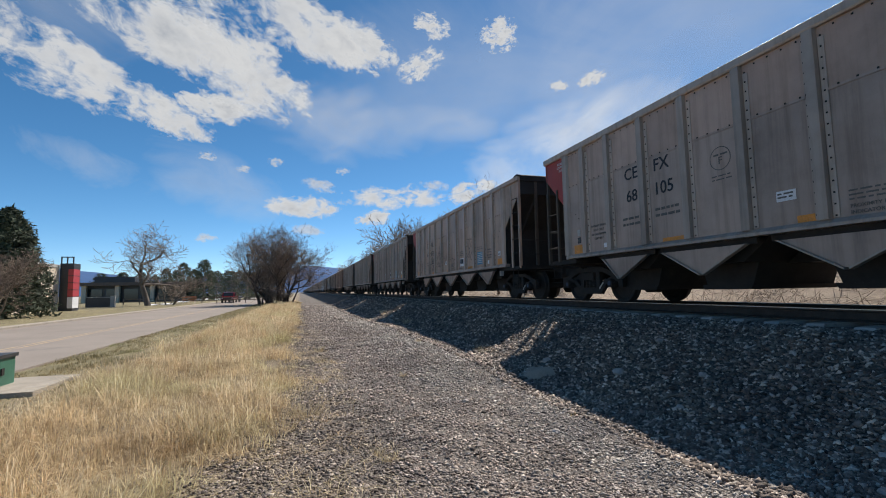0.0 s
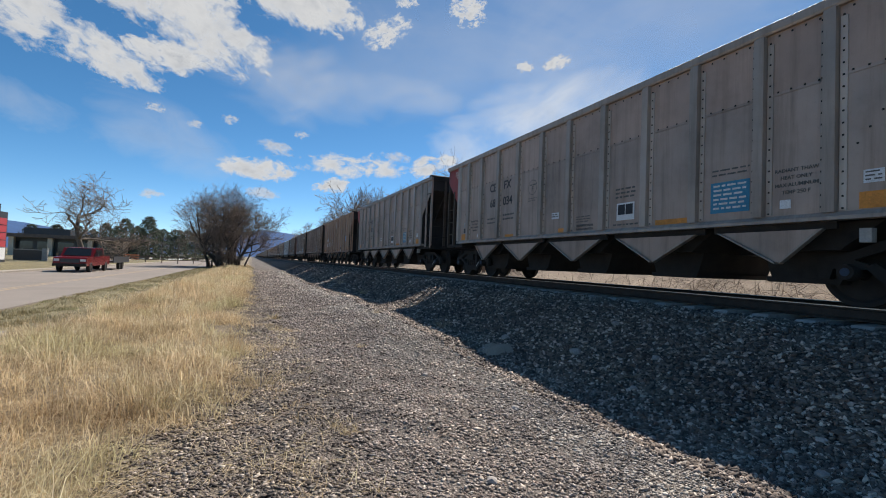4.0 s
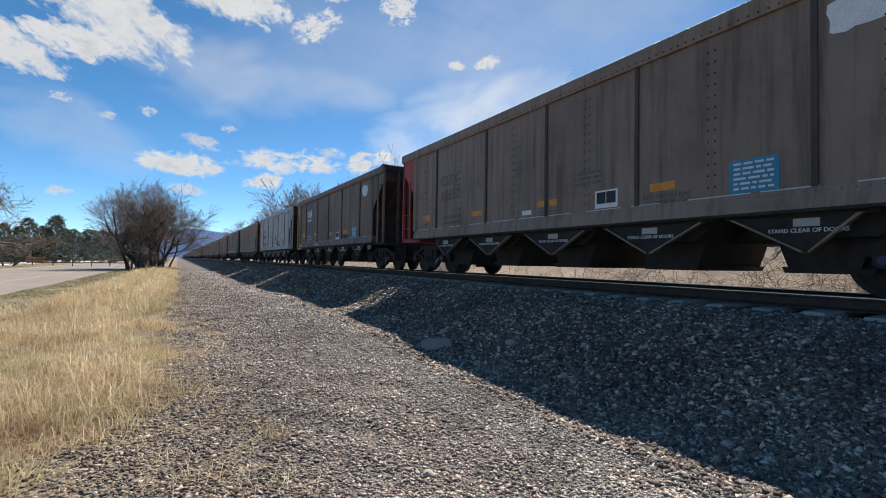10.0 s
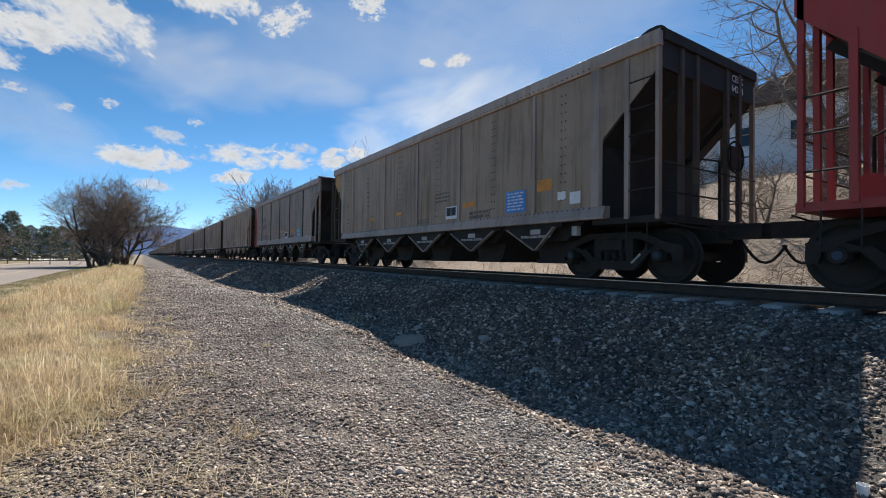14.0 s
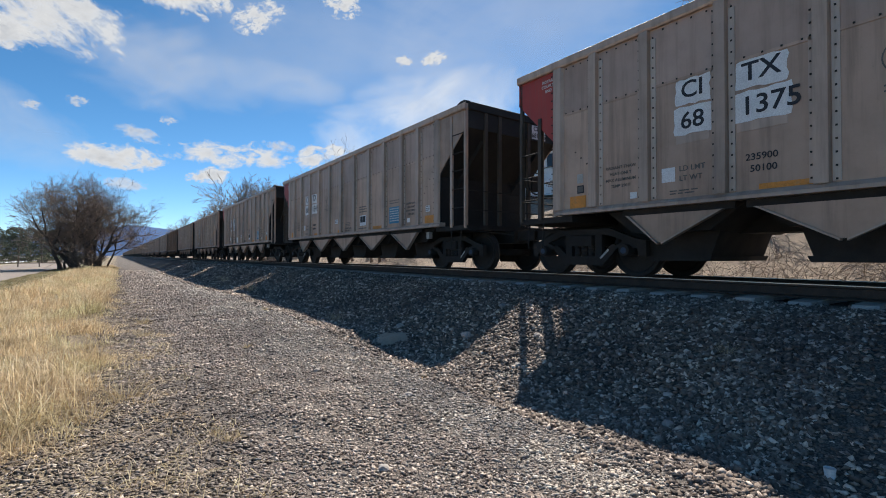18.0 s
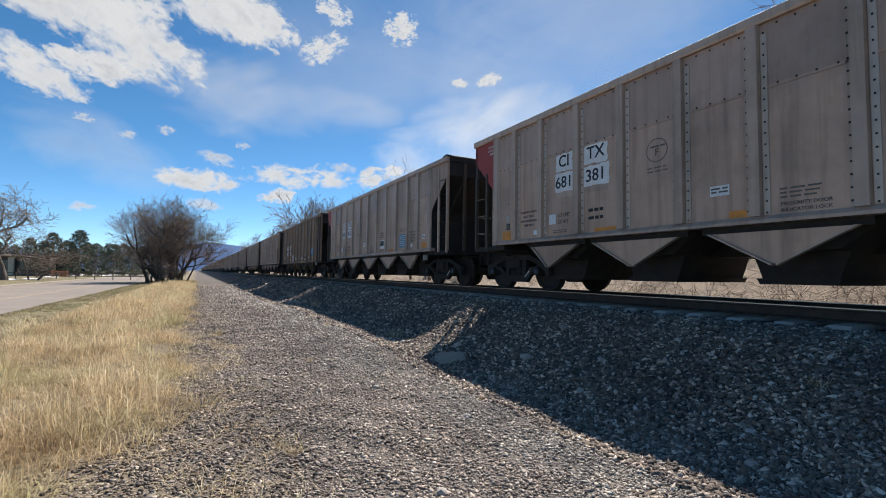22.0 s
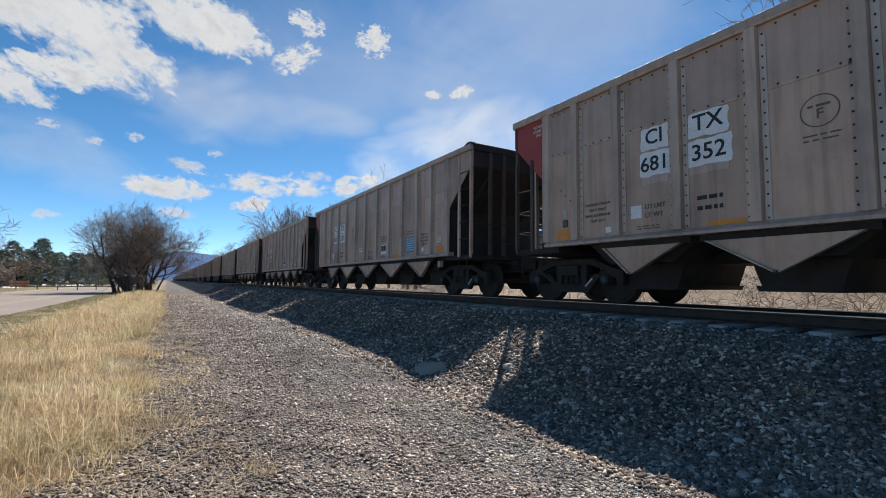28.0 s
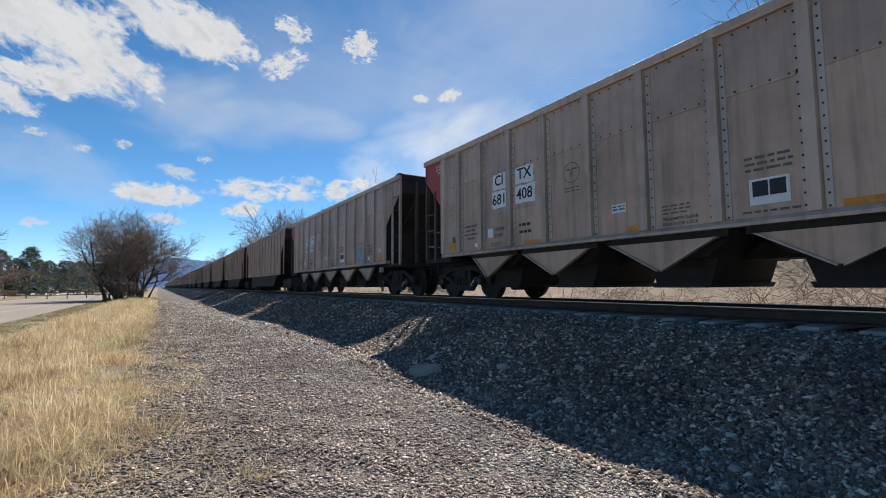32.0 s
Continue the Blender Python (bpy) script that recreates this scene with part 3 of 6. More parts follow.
def hopper_car(kind, body, trim, end_paint, detailed=True):
    """An open-top hopper car; its far end is at y = 0, the near end at y = -14.4, z = 0 on the rail."""
    car = new("coal_hopper_car")
    L = CAR_LEN
    chord_h = {"A": 0.16, "B": 0.27, "C": 0.26, "D": 0.15}[kind]
    sill = {"A": (1.10, 1.20), "B": (1.08, 1.34), "C": (1.08, 1.30), "D": (1.02, 1.10)}[kind]
    top, px = 3.96, 1.555
    posts = {"A": POSTS_A, "B": POSTS_B, "C": POSTS_C, "D": POSTS_D}[kind]
    edges = [1.02] + posts + [13.2]
    z_lo, z_hi = sill[1], top - chord_h
    for s in (-1, 1):
        near = s < 0
        if near and detailed:
            for a, b in zip(edges, edges[1:]):
                split = 2.92 if kind == "A" else z_hi
                part("side_panel", Geo().box(s * px, s * (px - 0.02), -a, -b, z_lo, split), body, car)
                if kind == "A":
                    part("upper_panel", Geo().box(s * px, s * (px - 0.02), -a, -b, split, z_hi), UPPER, car)
                if kind in "AD":
                    zs = 2.92 if kind == "A" else 2.45
                    part("lap_seam", Geo().box(s * (px + 0.012), s * px, -a - 0.06, -b + 0.06, zs - 0.02, zs + 0.02), body, car)
        else:
            part("side_panel", Geo().box(s * px, s * (px - 0.02), -1.02, -13.2, z_lo, z_hi), body, car)
        # side pieces over the slope sheets at both ends
        for e, (ua, ub) in enumerate(((1.02, 0.0), (13.2, 14.35))):
            tri = [(-ua, 2.36), (-ub, 3.38), (-ub, z_hi), (-ua, z_hi)]
            part("end_side_panel", Geo().prism(tri, "x", s * px, s * (px - 0.02)), (NEAR_BLACK if kind == "D" else end_paint) if e == 0 else body, car, "" if end_paint is body or e else "painted end panel")
        # posts
        if near:
            for u in posts:
                g = Geo()
                if kind == "A":
                    g.prism([(s * px, -u - 0.035), (s * (px + 0.075), -u - 0.025), (s * (px + 0.075), -u + 0.115), (s * px, -u + 0.125)], "z", z_lo, z_hi)
                    if detailed:
                        part("post_flange", Geo().box(s * (px + 0.014), s * px, -u - 0.125, -u - 0.047, z_lo + 0.02, z_hi - 0.14), TRIM_PALE, car, "pale riveted flange")
                        g.box(s * (px + 0.012), s * px, -u + 0.126, -u + 0.17, z_lo + 0.02, z_hi - 0.14)
                elif kind == "D":
                    w = 0.10 if posts.index(u) % 2 else 0.13
                    g.box(s * px, s * (px + 0.012), -u - w - 0.06, -u + w + 0.06, z_lo, z_hi)
                    g.prism([(s * px, -u - w), (s * (px + 0.075), -u - w + 0.02), (s * (px + 0.075), -u + w - 0.02), (s * px, -u + w)], "z", z_lo, z_hi)
                else:
                    g.box(s * px, s * (px + 0.03), -u - 0.035, -u + 0.035, z_lo, z_hi)
                part("side_post", g, RIB if kind == "B" else trim, car)
            for u in (1.02, 13.2):
                g = Geo().prism([(s * px, -u - 0.12), (s * (px + 0.06), -u - 0.085), (s * (px + 0.06), -u + 0.085), (s * px, -u + 0.12)], "z", z_lo, z_hi)
                part("side_post", g, trim, car, "wide end post")
        # top chord and sill
        part("top_chord", Geo().prism([(s * (px - 0.04), top - chord_h), (s * (px + 0.05), top - chord_h), (s * (px + 0.065), top - chord_h + 0.03), (s * (px + 0.065), top - 0.02), (s * (px + 0.03), top), (s * (px - 0.04), top)], "y", 0, -L), trim, car)
        part("side_sill", Geo().prism([(s * (px - 0.1), sill[0]), (s * (px + 0.08), sill[0]), (s * (px + 0.08), sill[0] + 0.045), (s * (px + 0.03), sill[1]), (s * (px - 0.1), sill[1])], "y", -1.0, -13.4), trim, car)
        # corner posts and ladders
        for u in (0.06, 14.34):
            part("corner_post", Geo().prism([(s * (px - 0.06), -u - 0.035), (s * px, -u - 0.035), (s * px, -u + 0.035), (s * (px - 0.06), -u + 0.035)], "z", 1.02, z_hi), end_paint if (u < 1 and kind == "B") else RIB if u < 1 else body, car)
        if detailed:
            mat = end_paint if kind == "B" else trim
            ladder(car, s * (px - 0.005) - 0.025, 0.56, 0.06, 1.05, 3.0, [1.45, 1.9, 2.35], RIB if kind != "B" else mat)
            ladder(car, s * (px - 0.005) - 0.025, 13.8, 14.34, 1.05, 3.75, [1.51, 1.96, 2.4, 2.82, 3.27], trim)
    # ends: wall, slope sheet, ribs, platform
    for e in (0, 1):
        f = lambda u: -u if e == 0 else -(L - u)
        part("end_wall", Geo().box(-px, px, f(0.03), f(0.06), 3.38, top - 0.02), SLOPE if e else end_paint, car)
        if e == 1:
            part("corner_cap", Geo().prism([(f(-0.02), top - 0.03), (f(-0.02), top + 0.03), (f(0.06), top + 0.055), (f(0.2), top + 0.055), (f(0.32), top + 0.02), (f(0.38), top - 0.03)], "x", -px - 0.03, -px + 0.09), NEAR_BLACK, car)
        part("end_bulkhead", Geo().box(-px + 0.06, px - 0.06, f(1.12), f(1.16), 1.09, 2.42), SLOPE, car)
        part("end_chord", Geo().prism([(f(-0.03), top - 0.16), (f(0.10), top - 0.16), (f(0.10), top + 0.02), (f(0.05), top + 0.05), (f(-0.03), top + 0.01)], "x", -px + 0.05, px - 0.05), NEAR_BLACK if e else trim, car)
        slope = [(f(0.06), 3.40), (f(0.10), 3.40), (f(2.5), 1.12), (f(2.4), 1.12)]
        part("slope_sheet", Geo().prism(slope, "x", -px + 0.025, px - 0.025), SLOPE, car, "near-black slope sheet")
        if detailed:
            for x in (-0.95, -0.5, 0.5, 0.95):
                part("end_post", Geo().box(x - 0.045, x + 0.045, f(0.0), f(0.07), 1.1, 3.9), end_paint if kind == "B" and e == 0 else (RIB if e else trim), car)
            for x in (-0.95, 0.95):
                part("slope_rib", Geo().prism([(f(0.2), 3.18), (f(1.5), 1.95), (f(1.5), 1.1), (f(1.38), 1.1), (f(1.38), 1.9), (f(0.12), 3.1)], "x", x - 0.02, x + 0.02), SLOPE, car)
            part("end_handrail", Geo().path([(-1.5, f(0.0), 1.9), (1.5, f(0.0), 1.9)], 0.014), NEAR_BLACK, car)
            part("end_handrail", Geo().path([(-1.5, f(0.0), 1.45), (1.5, f(0.0), 1.45)], 0.014), NEAR_BLACK, car)
            part("brake_pipe", Geo().path([(0.6, f(0.2), 1.1), (0.6, f(0.2), 2.2), (0.3, f(0.6), 2.3)], 0.025), NEAR_BLACK, car)
            st = Geo().path([(-1.52, f(0.25), 1.05), (-1.56, f(0.25), 0.52), (-1.56, f(0.62), 0.52), (-1.52, f(0.62), 1.05)], 0.013)
            part("sill_step", st, NEAR_BLACK, car)
        part("end_platform", Geo().box(-px + 0.02, px - 0.02, f(0.0), f(1.3), 0.98, 1.09), end_paint if kind == "B" and e == 0 else NEAR_BLACK, car)
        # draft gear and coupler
        cp = part("coupler_shank", Geo().box(-0.24, 0.24, f(-0.2), f(1.6), 0.68, 0.97), NEAR_BLACK, car)
        part("coupler_head", Geo().prism([(-0.11, f(-0.2)), (0.11, f(-0.2)), (0.12, f(-0.55)), (0.16, f(-0.82)), (0.02, f(-0.86)), (-0.03, f(-0.7)), (-0.16, f(-0.8)), (-0.15, f(-0.5))], "z", 0.74, 0.98), NEAR_BLACK, cp)
        if detailed:
            hose = [(0.35 + 0.02 * i, f(-0.25 - 0.09 * i), 0.78 - 0.42 * math.sin(math.pi * i / 7 * 0.9)) for i in range(8)]
            part("air_hose", Geo().path(hose, 0.024), RUBBER, cp)
            uncouple = [(-1.5, f(-0.05), 0.95), (-0.5, f(-0.1), 0.9), (-0.2, f(-0.3), 0.85)]
            part("uncoupling_lever", Geo().path(uncouple, 0.012), NEAR_BLACK, cp)
    if detailed:
        # hand brake wheel and reservoir on the near end
        part("brake_wheel", Geo().ring_profile([(0.0, 0.26), (0.02, 0.285), (0.0, 0.3), (-0.02, 0.285), (0.0, 0.26)], (0.0, 0, 0), "z", 20), NEAR_BLACK, car).matrix_local = pose(0.72, -14.42, 2.25, 90, 0, 0)
        part("brake_box", Geo().box(0.6, 0.86, -14.25, -14.4, 2.05, 2.45), NEAR_BLACK, car)
        part("air_reservoir", Geo().tube((-0.55, -0.45, 1.32), (0.15, -0.45, 1.32), 0.19, sides=14), RED if kind == "B" else NEAR_BLACK, car)
        part("brake_cylinder", Geo().tube((0.3, -0.5, 1.35), (0.9, -0.5, 1.35), 0.13, sides=12), NEAR_BLACK, car)
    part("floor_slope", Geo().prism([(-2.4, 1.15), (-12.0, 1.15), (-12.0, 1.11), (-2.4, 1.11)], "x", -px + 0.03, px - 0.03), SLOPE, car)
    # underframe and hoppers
    part("centre_sill", Geo().box(-0.3, 0.3, -1.4, -13.0, 0.72, 1.04), NEAR_BLACK, car)
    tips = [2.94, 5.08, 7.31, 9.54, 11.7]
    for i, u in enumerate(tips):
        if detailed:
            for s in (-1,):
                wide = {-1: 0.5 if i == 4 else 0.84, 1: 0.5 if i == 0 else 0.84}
                g = part("hopper_gusset", Geo().prism([(-u + wide[1], 1.0), (-u - wide[-1], 1.0), (-u - 0.05, 0.57), (-u + 0.05, 0.57)], "x", s * (px - 0.01), s * (px - 0.04)), body if kind == "A" else NEAR_BLACK, car)
                # near-black strip stands in for the shadow gap below the sill
                part("gusset_header", Geo().box(s * (px - 0.06), s * (px - 0.10), -u + wide[1] + 0.16, -u - wide[-1] - 0.16, 1.0, 1.099), NEAR_BLACK, g)
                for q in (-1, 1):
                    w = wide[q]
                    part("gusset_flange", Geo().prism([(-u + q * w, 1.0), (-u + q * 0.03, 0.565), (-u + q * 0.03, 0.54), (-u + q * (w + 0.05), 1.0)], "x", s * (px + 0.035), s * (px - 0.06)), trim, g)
        hp = part("hopper", Geo().prism([(-u + 1.06, 1.1), (-u - 1.06, 1.1), (-u - 0.6, 0.74), (-u + 0.6, 0.74)], "x", -1.3, 1.3), NEAR_BLACK, car)
        part("outlet", Geo().prism([(-u + 0.58, 0.74), (-u - 0.58, 0.74), (-u - 0.44, 0.33), (-u + 0.44, 0.33)], "x", -0.95, 0.95), NEAR_BLACK, hp)
        part("hopper_door", Geo().prism([(-u + 0.5, 0.37), (-u - 0.5, 0.37), (-u - 0.46, 0.29), (-u + 0.46, 0.29)], "x", -1.02, 1.02), NEAR_BLACK, hp)
    if detailed:
        part("valve_box", Geo().box(-1.49, -1.38, -12.71, -12.59, 0.82, 0.99), CONCRETE, car, "pale box hanging under the sill")
    if detailed:
        riv = Geo()
        def stud(u, z, x=px + 0.058):
            riv.box(-x - 0.008, -x + 0.004, -u - 0.010, -u + 0.010, z - 0.011, z + 0.011)
        if kind in "AD":
            for u in posts + [1.02, 13.2]:
                for i in range(17):
                    stud(u - (0.16 if kind == "D" else 0.148), 1.28 + 0.152 * i, px + 0.013)
                    stud(u + (0.16 if kind == "D" else 0.086), 1.24 + 0.152 * i, px + (0.013 if kind == "D" else 0.015))
            if kind == "A":
                for a, b in zip(edges, edges[1:]):
                    for i in range(4):
                        stud(a + (b - a) * (0.22 + 0.19 * i), 2.94, px + 0.013)
                        stud(a + (b - a) * (0.22 + 0.19 * i), z_hi - 0.05, px + 0.003)
            for i in range(80):
                stud(1.2 + 0.15 * i, 1.16, px + 0.03)
            for i in range(4):
                stud(12.6 + 0.12 * i, 2.02 + 0.17 * i, px + 0.003)
                stud(1.4 + 0.12 * i, 2.2 - 0.12 * i, px + 0.003)
        else:
            for a, b in zip(edges, edges[1:]):
                for i in range(13):
                    for du in (-0.05, 0.05):
                        stud((a + b) / 2 + du, 1.5 + 0.165 * i, px + 0.003)
            for i in range(96):
                stud(1.2 + 0.125 * i, 1.28, px + 0.035)
                stud(1.2 + 0.125 * i, top - chord_h + 0.05, px + 0.066)
        tagged(part("rivets", riv, NEAR_BLACK, car), kind="stuff")
        if kind == "B":
            part("outlet_lip", Geo().box(-px - 0.1, -px - 0.02, -1.0, -13.4, 1.04, 1.078), NEAR_BLACK, car)
    for u in (1.2, 13.2):
        truck(car, u)
    return car


def far_car(body, end_paint):
    """The same car as seen only from far down the line."""
    car = new("coal_hopper_car")
    px, L = 1.555, CAR_LEN
    for s in (-1, 1):
        part("side_wall", Geo().prism([(-1.08, 1.1), (-13.3, 1.1), (-13.3, 2.47), (-14.3, 3.4), (-14.3, 3.96), (0, 3.96), (0, 3.4), (-1.08, 2.47)], "x", s * px, s * (px - 0.03)), body, car)
    g = Geo()
    for u in POSTS_A + [1.08, 13.27, 0.06, 14.3]:
        g.box(-px - 0.055, -px, -u - 0.06, -u + 0.06, 1.12, 3.8)
    tagged(part("side_ribbing", g, body, car), kind="stuff")
    part("top_chord", Geo().box(-px - 0.06, -px, 0, -L, 3.8, 3.96), body, car)
    for e in (0, 1):
        f = lambda u: -u if e == 0 else -(L - u)
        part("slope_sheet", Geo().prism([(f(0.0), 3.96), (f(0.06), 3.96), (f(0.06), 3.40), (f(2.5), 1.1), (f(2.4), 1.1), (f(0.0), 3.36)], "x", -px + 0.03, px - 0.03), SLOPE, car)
        tk = Geo().box(-1.1, 1.1, f(0.2), f(2.3), 0.25, 0.8).box(-0.3, 0.3, f(-0.8), f(1), 0.7, 1.0)
        for u in (0.3, 2.1):
            tk.tube((-0.82, f(u), 0.46), (0.82, f(u), 0.46), 0.46, sides=12)
        part("truck", tk, NEAR_BLACK, car)
    part("hopper", Geo().prism([(-2.4, 1.1), (-12.1, 1.1), (-11.0, 0.35), (-3.4, 0.35)], "x", -1.5, 1.5), NEAR_BLACK, car)
    return car


def side_plate(car, name, u0, u1, z0, z1, material, label="", x=None):
    x = -1.559 if x is None else x
    return part(name, Geo().box(x, x - 0.004, -u0, -u1, z0, z1), material, car, label)


def torn_plate(car, name, u0, u1, z0, z1, material, label, seed, rag=1.0):
    """A peeling patch with a ragged outline."""
    rng = random.Random(seed)
    w, h = u1 - u0, z1 - z0
    edge = [(u0 + w * i / 7, z1) for i in range(8)] + [(u1, z1 - h * i / 5) for i in range(1, 5)] + [(u1 - w * i / 7, z0) for i in range(8)] + [(u0, z0 + h * i / 5) for i in range(1, 5)]
    ring = [(-u + rag * rng.uniform(-0.035, 0.035), z + rag * rng.uniform(-0.05, 0.03)) for u, z in edge]
    part(name, Geo().prism(ring, "x", -1.5585, -1.5625), material, car, label)


def side_text(car, text, u, z, h, material, x=-1.561, name="lettering"):
    ob = part(name, letters(text, h, material), None, car)
    ob.matrix_local = Matrix.Translation((x, -u, z)) @ SIDE_M
    return ob


def text_bars(car, u0, u1, z1, rows, gap, material, x=-1.561, h=0.03):
    g = Geo()
    for i in range(rows):
        v = u0
        while v < u1 - 0.03:
            w = random.uniform(0.05, 0.16)
            g.box(x, x - 0.002, -v, -min(v + w, u1), z1 - gap * i - h, z1 - gap * i)
            v += w + 0.03
    return tagged(part("stencil_print", g, material, car), kind="stuff")


def dress_a(car, mark, number, plates=True, split=2):
    """Marks, stencils and labels of the many-posted cars."""
    mark_parts = (mark[:2], mark[2:])
    nums = (number[:split], number[split:])
    ink = BLACK
    for i, (u, w) in enumerate(((3.43, 0.52), (4.28, 0.62)) if plates else ((3.46, 0.55), (4.30, 0.66))):
        if plates:
            torn_plate(car, "mark_sticker", u - w / 2 + 0.02, u + w / 2 - 0.02, 2.53, 2.90, WHITE, "white sticker with black letters", 31 + i, 0.4)
            torn_plate(car, "mark_sticker", u - w / 2, u + w / 2 + 0.02 * i, 2.10, 2.50, WHITE, "white sticker with black digits", 41 + i, 0.4)
            side_plate(car, "old_paint_patch", u - w / 2 + 0.03, u + w / 2 - 0.03, 1.98, 2.10, TRIM_TAN, "paler repainted patch", -1.5575)
        x = -1.566 if plates else -1.561
        side_text(car, mark_parts[i], u, 2.73 if plates else 2.72, 0.235 if plates else 0.24, ink, x)
        side_text(car, nums[i], u + (0.1 if len(nums[i]) > 3 else 0.04 if not plates and i else 0), 2.29 if plates else 2.25, 0.235 if plates else 0.24, ink, x)
    ring = Geo().ring_profile([(0.0, 0.185), (0.002, 0.2)], (0, 0, 0), "x", 24)
    part("plate_ring", ring, FADED, car, "stencilled ring").location = (-1.561, -5.6, 2.46)
    side_text(car, "F", 5.6, 2.42, 0.12, FADED)
    text_bars(car, 5.48, 5.75, 2.54, 1, 0.06, FADED)
    text_bars(car, 5.42, 5.8, 2.18, 2, 0.06, FADED, h=0.02)
    if plates:
        for row, u, z in (("LD LMT", 3.42, 1.62), ("LT WT", 3.40, 1.48)):
            side_text(car, row, u, z, 0.075, FADED)
        limits = {"681375": ("235900", "50100"), "681376": ("235100", "49900")}.get(number)
        if limits:
            side_text(car, limits[0], 4.28, 1.63, 0.085, BLACK)
            side_text(car, limits[1], 4.30, 1.48, 0.085, BLACK)
        else:
            text_bars(car, 4.1, 4.46, 1.66, 2, 0.15, BLACK, h=0.06)
        side_plate(car, "blank_sticker", 2.98, 3.18, 1.45, 1.66, WHITE, "blank white sticker")
        text_bars(car, 3.1, 3.5, 1.32, 2, 0.04, FADED, h=0.018)
    else:
        text_bars(car, 3.15, 3.8, 1.82, 2, 0.12, FADED, h=0.05)
        text_bars(car, 4.1, 4.7, 1.88, 2, 0.12, FADED, h=0.05)
    side_plate(car, "inspection_label", 6.48, 6.76, 1.55, 1.70, WHITE, "small white label")
    text_bars(car, 6.5, 6.74, 1.67, 2, 0.05, FADED, -1.565, 0.025)
    text_bars(car, 7.4, 7.85, 1.54, 3, 0.055, FADED, h=0.022)
    side_text(car, "PROXIMITY DOOR", 7.68, 1.33, 0.046, FADED)
    side_text(car, "INDICATOR LOCK", 7.68, 1.25, 0.046, FADED)
    side_plate(car, "consolidated_stencil", 8.64, 9.1, 1.36, 1.70, WHITE, "white framed black stencil")
    for a, b in ((8.68, 8.86), (8.88, 9.06)):
        side_plate(car, "stencil_block", a, b, 1.47, 1.67, BLACK, x=-1.564)
    text_bars(car, 8.6, 9.15, 2.0, 3, 0.08, FADED, h=0.035)
    text_bars(car, 8.55, 9.2, 1.29, 1, 0.08, FADED, h=0.03)
    side_plate(car, "instruction_label", 10.68, 11.3, 1.32, 1.80, BLUE, "blue label with white print")
    text_bars(car, 10.73, 11.25, 1.76, 6, 0.07, WHITEINK, -1.565, 0.03)
    text_bars(car, 10.7, 11.3, 2.0, 2, 0.07, FADED, h=0.025)
    for i, row in enumerate(("RADIANT THAW", "HEAT ONLY", "MAX ALUMINUM", "TEMP 250 F")):
        side_text(car, row, 11.92, 1.82 - 0.1 * i, 0.05, FADED)
        side_text(car, row, 2.29, 1.80 - 0.1 * i, 0.05, FADED)
    side_plate(car, "small_label", 2.46, 2.58, 1.27, 1.37, WHITE)
    side_plate(car, "notice_sticker", 1.44, 1.56, 1.64, 1.80, CONCRETE)
    side_plate(car, "small_label", 11.72, 11.86, 1.30, 1.42, WHITE)
    side_plate(car, "notice_sticker", 12.66, 12.86, 1.52, 1.68, WHITE)
    text_bars(car, 12.68, 12.84, 1.66, 3, 0.045, FADED, -1.565, 0.018)
    for u0, u1, z0, z1 in ((12.62, 13.08, 1.22, 1.42), (9.6, 10.3, 1.21, 1.30), (6.75, 7.05, 1.21, 1.31), (4.25, 4.85, 1.21, 1.28), (1.28, 1.62, 1.21, 1.42)):
        side_plate(car, "reflective_patch", u0, u1, z0, z1, ORANGE, "worn orange reflective patch")
    tag = side_plate(car, "tag_frame", 1.44, 1.58, 1.46, 1.6, BLACK, "black framed tag")
    side_plate(tag, "tag_face", 1.46, 1.56, 1.48, 1.58, FADED, "", -1.5632)
    for i, row in enumerate(("ROTARY", "COUPLER", "END")):
        side_text(car, row, 0.78, 3.66 - 0.09 * i, 0.055, WHITEINK)


def end_number(car, mark, number, plate=True):
    if plate:
        part("end_sticker", Geo().box(0.62, 1.12, -14.374, -14.378, 3.42, 3.78), WHITE, car, "white sticker with black digits")
    for i, s in enumerate((mark, number)):
        ob = part("lettering", letters(s, 0.12, BLACK if plate else WHITEINK), None, car)
        ob.matrix_local = Matrix.Translation((0.87, -14.381, 3.69 - 0.18 * i)) @ END_M


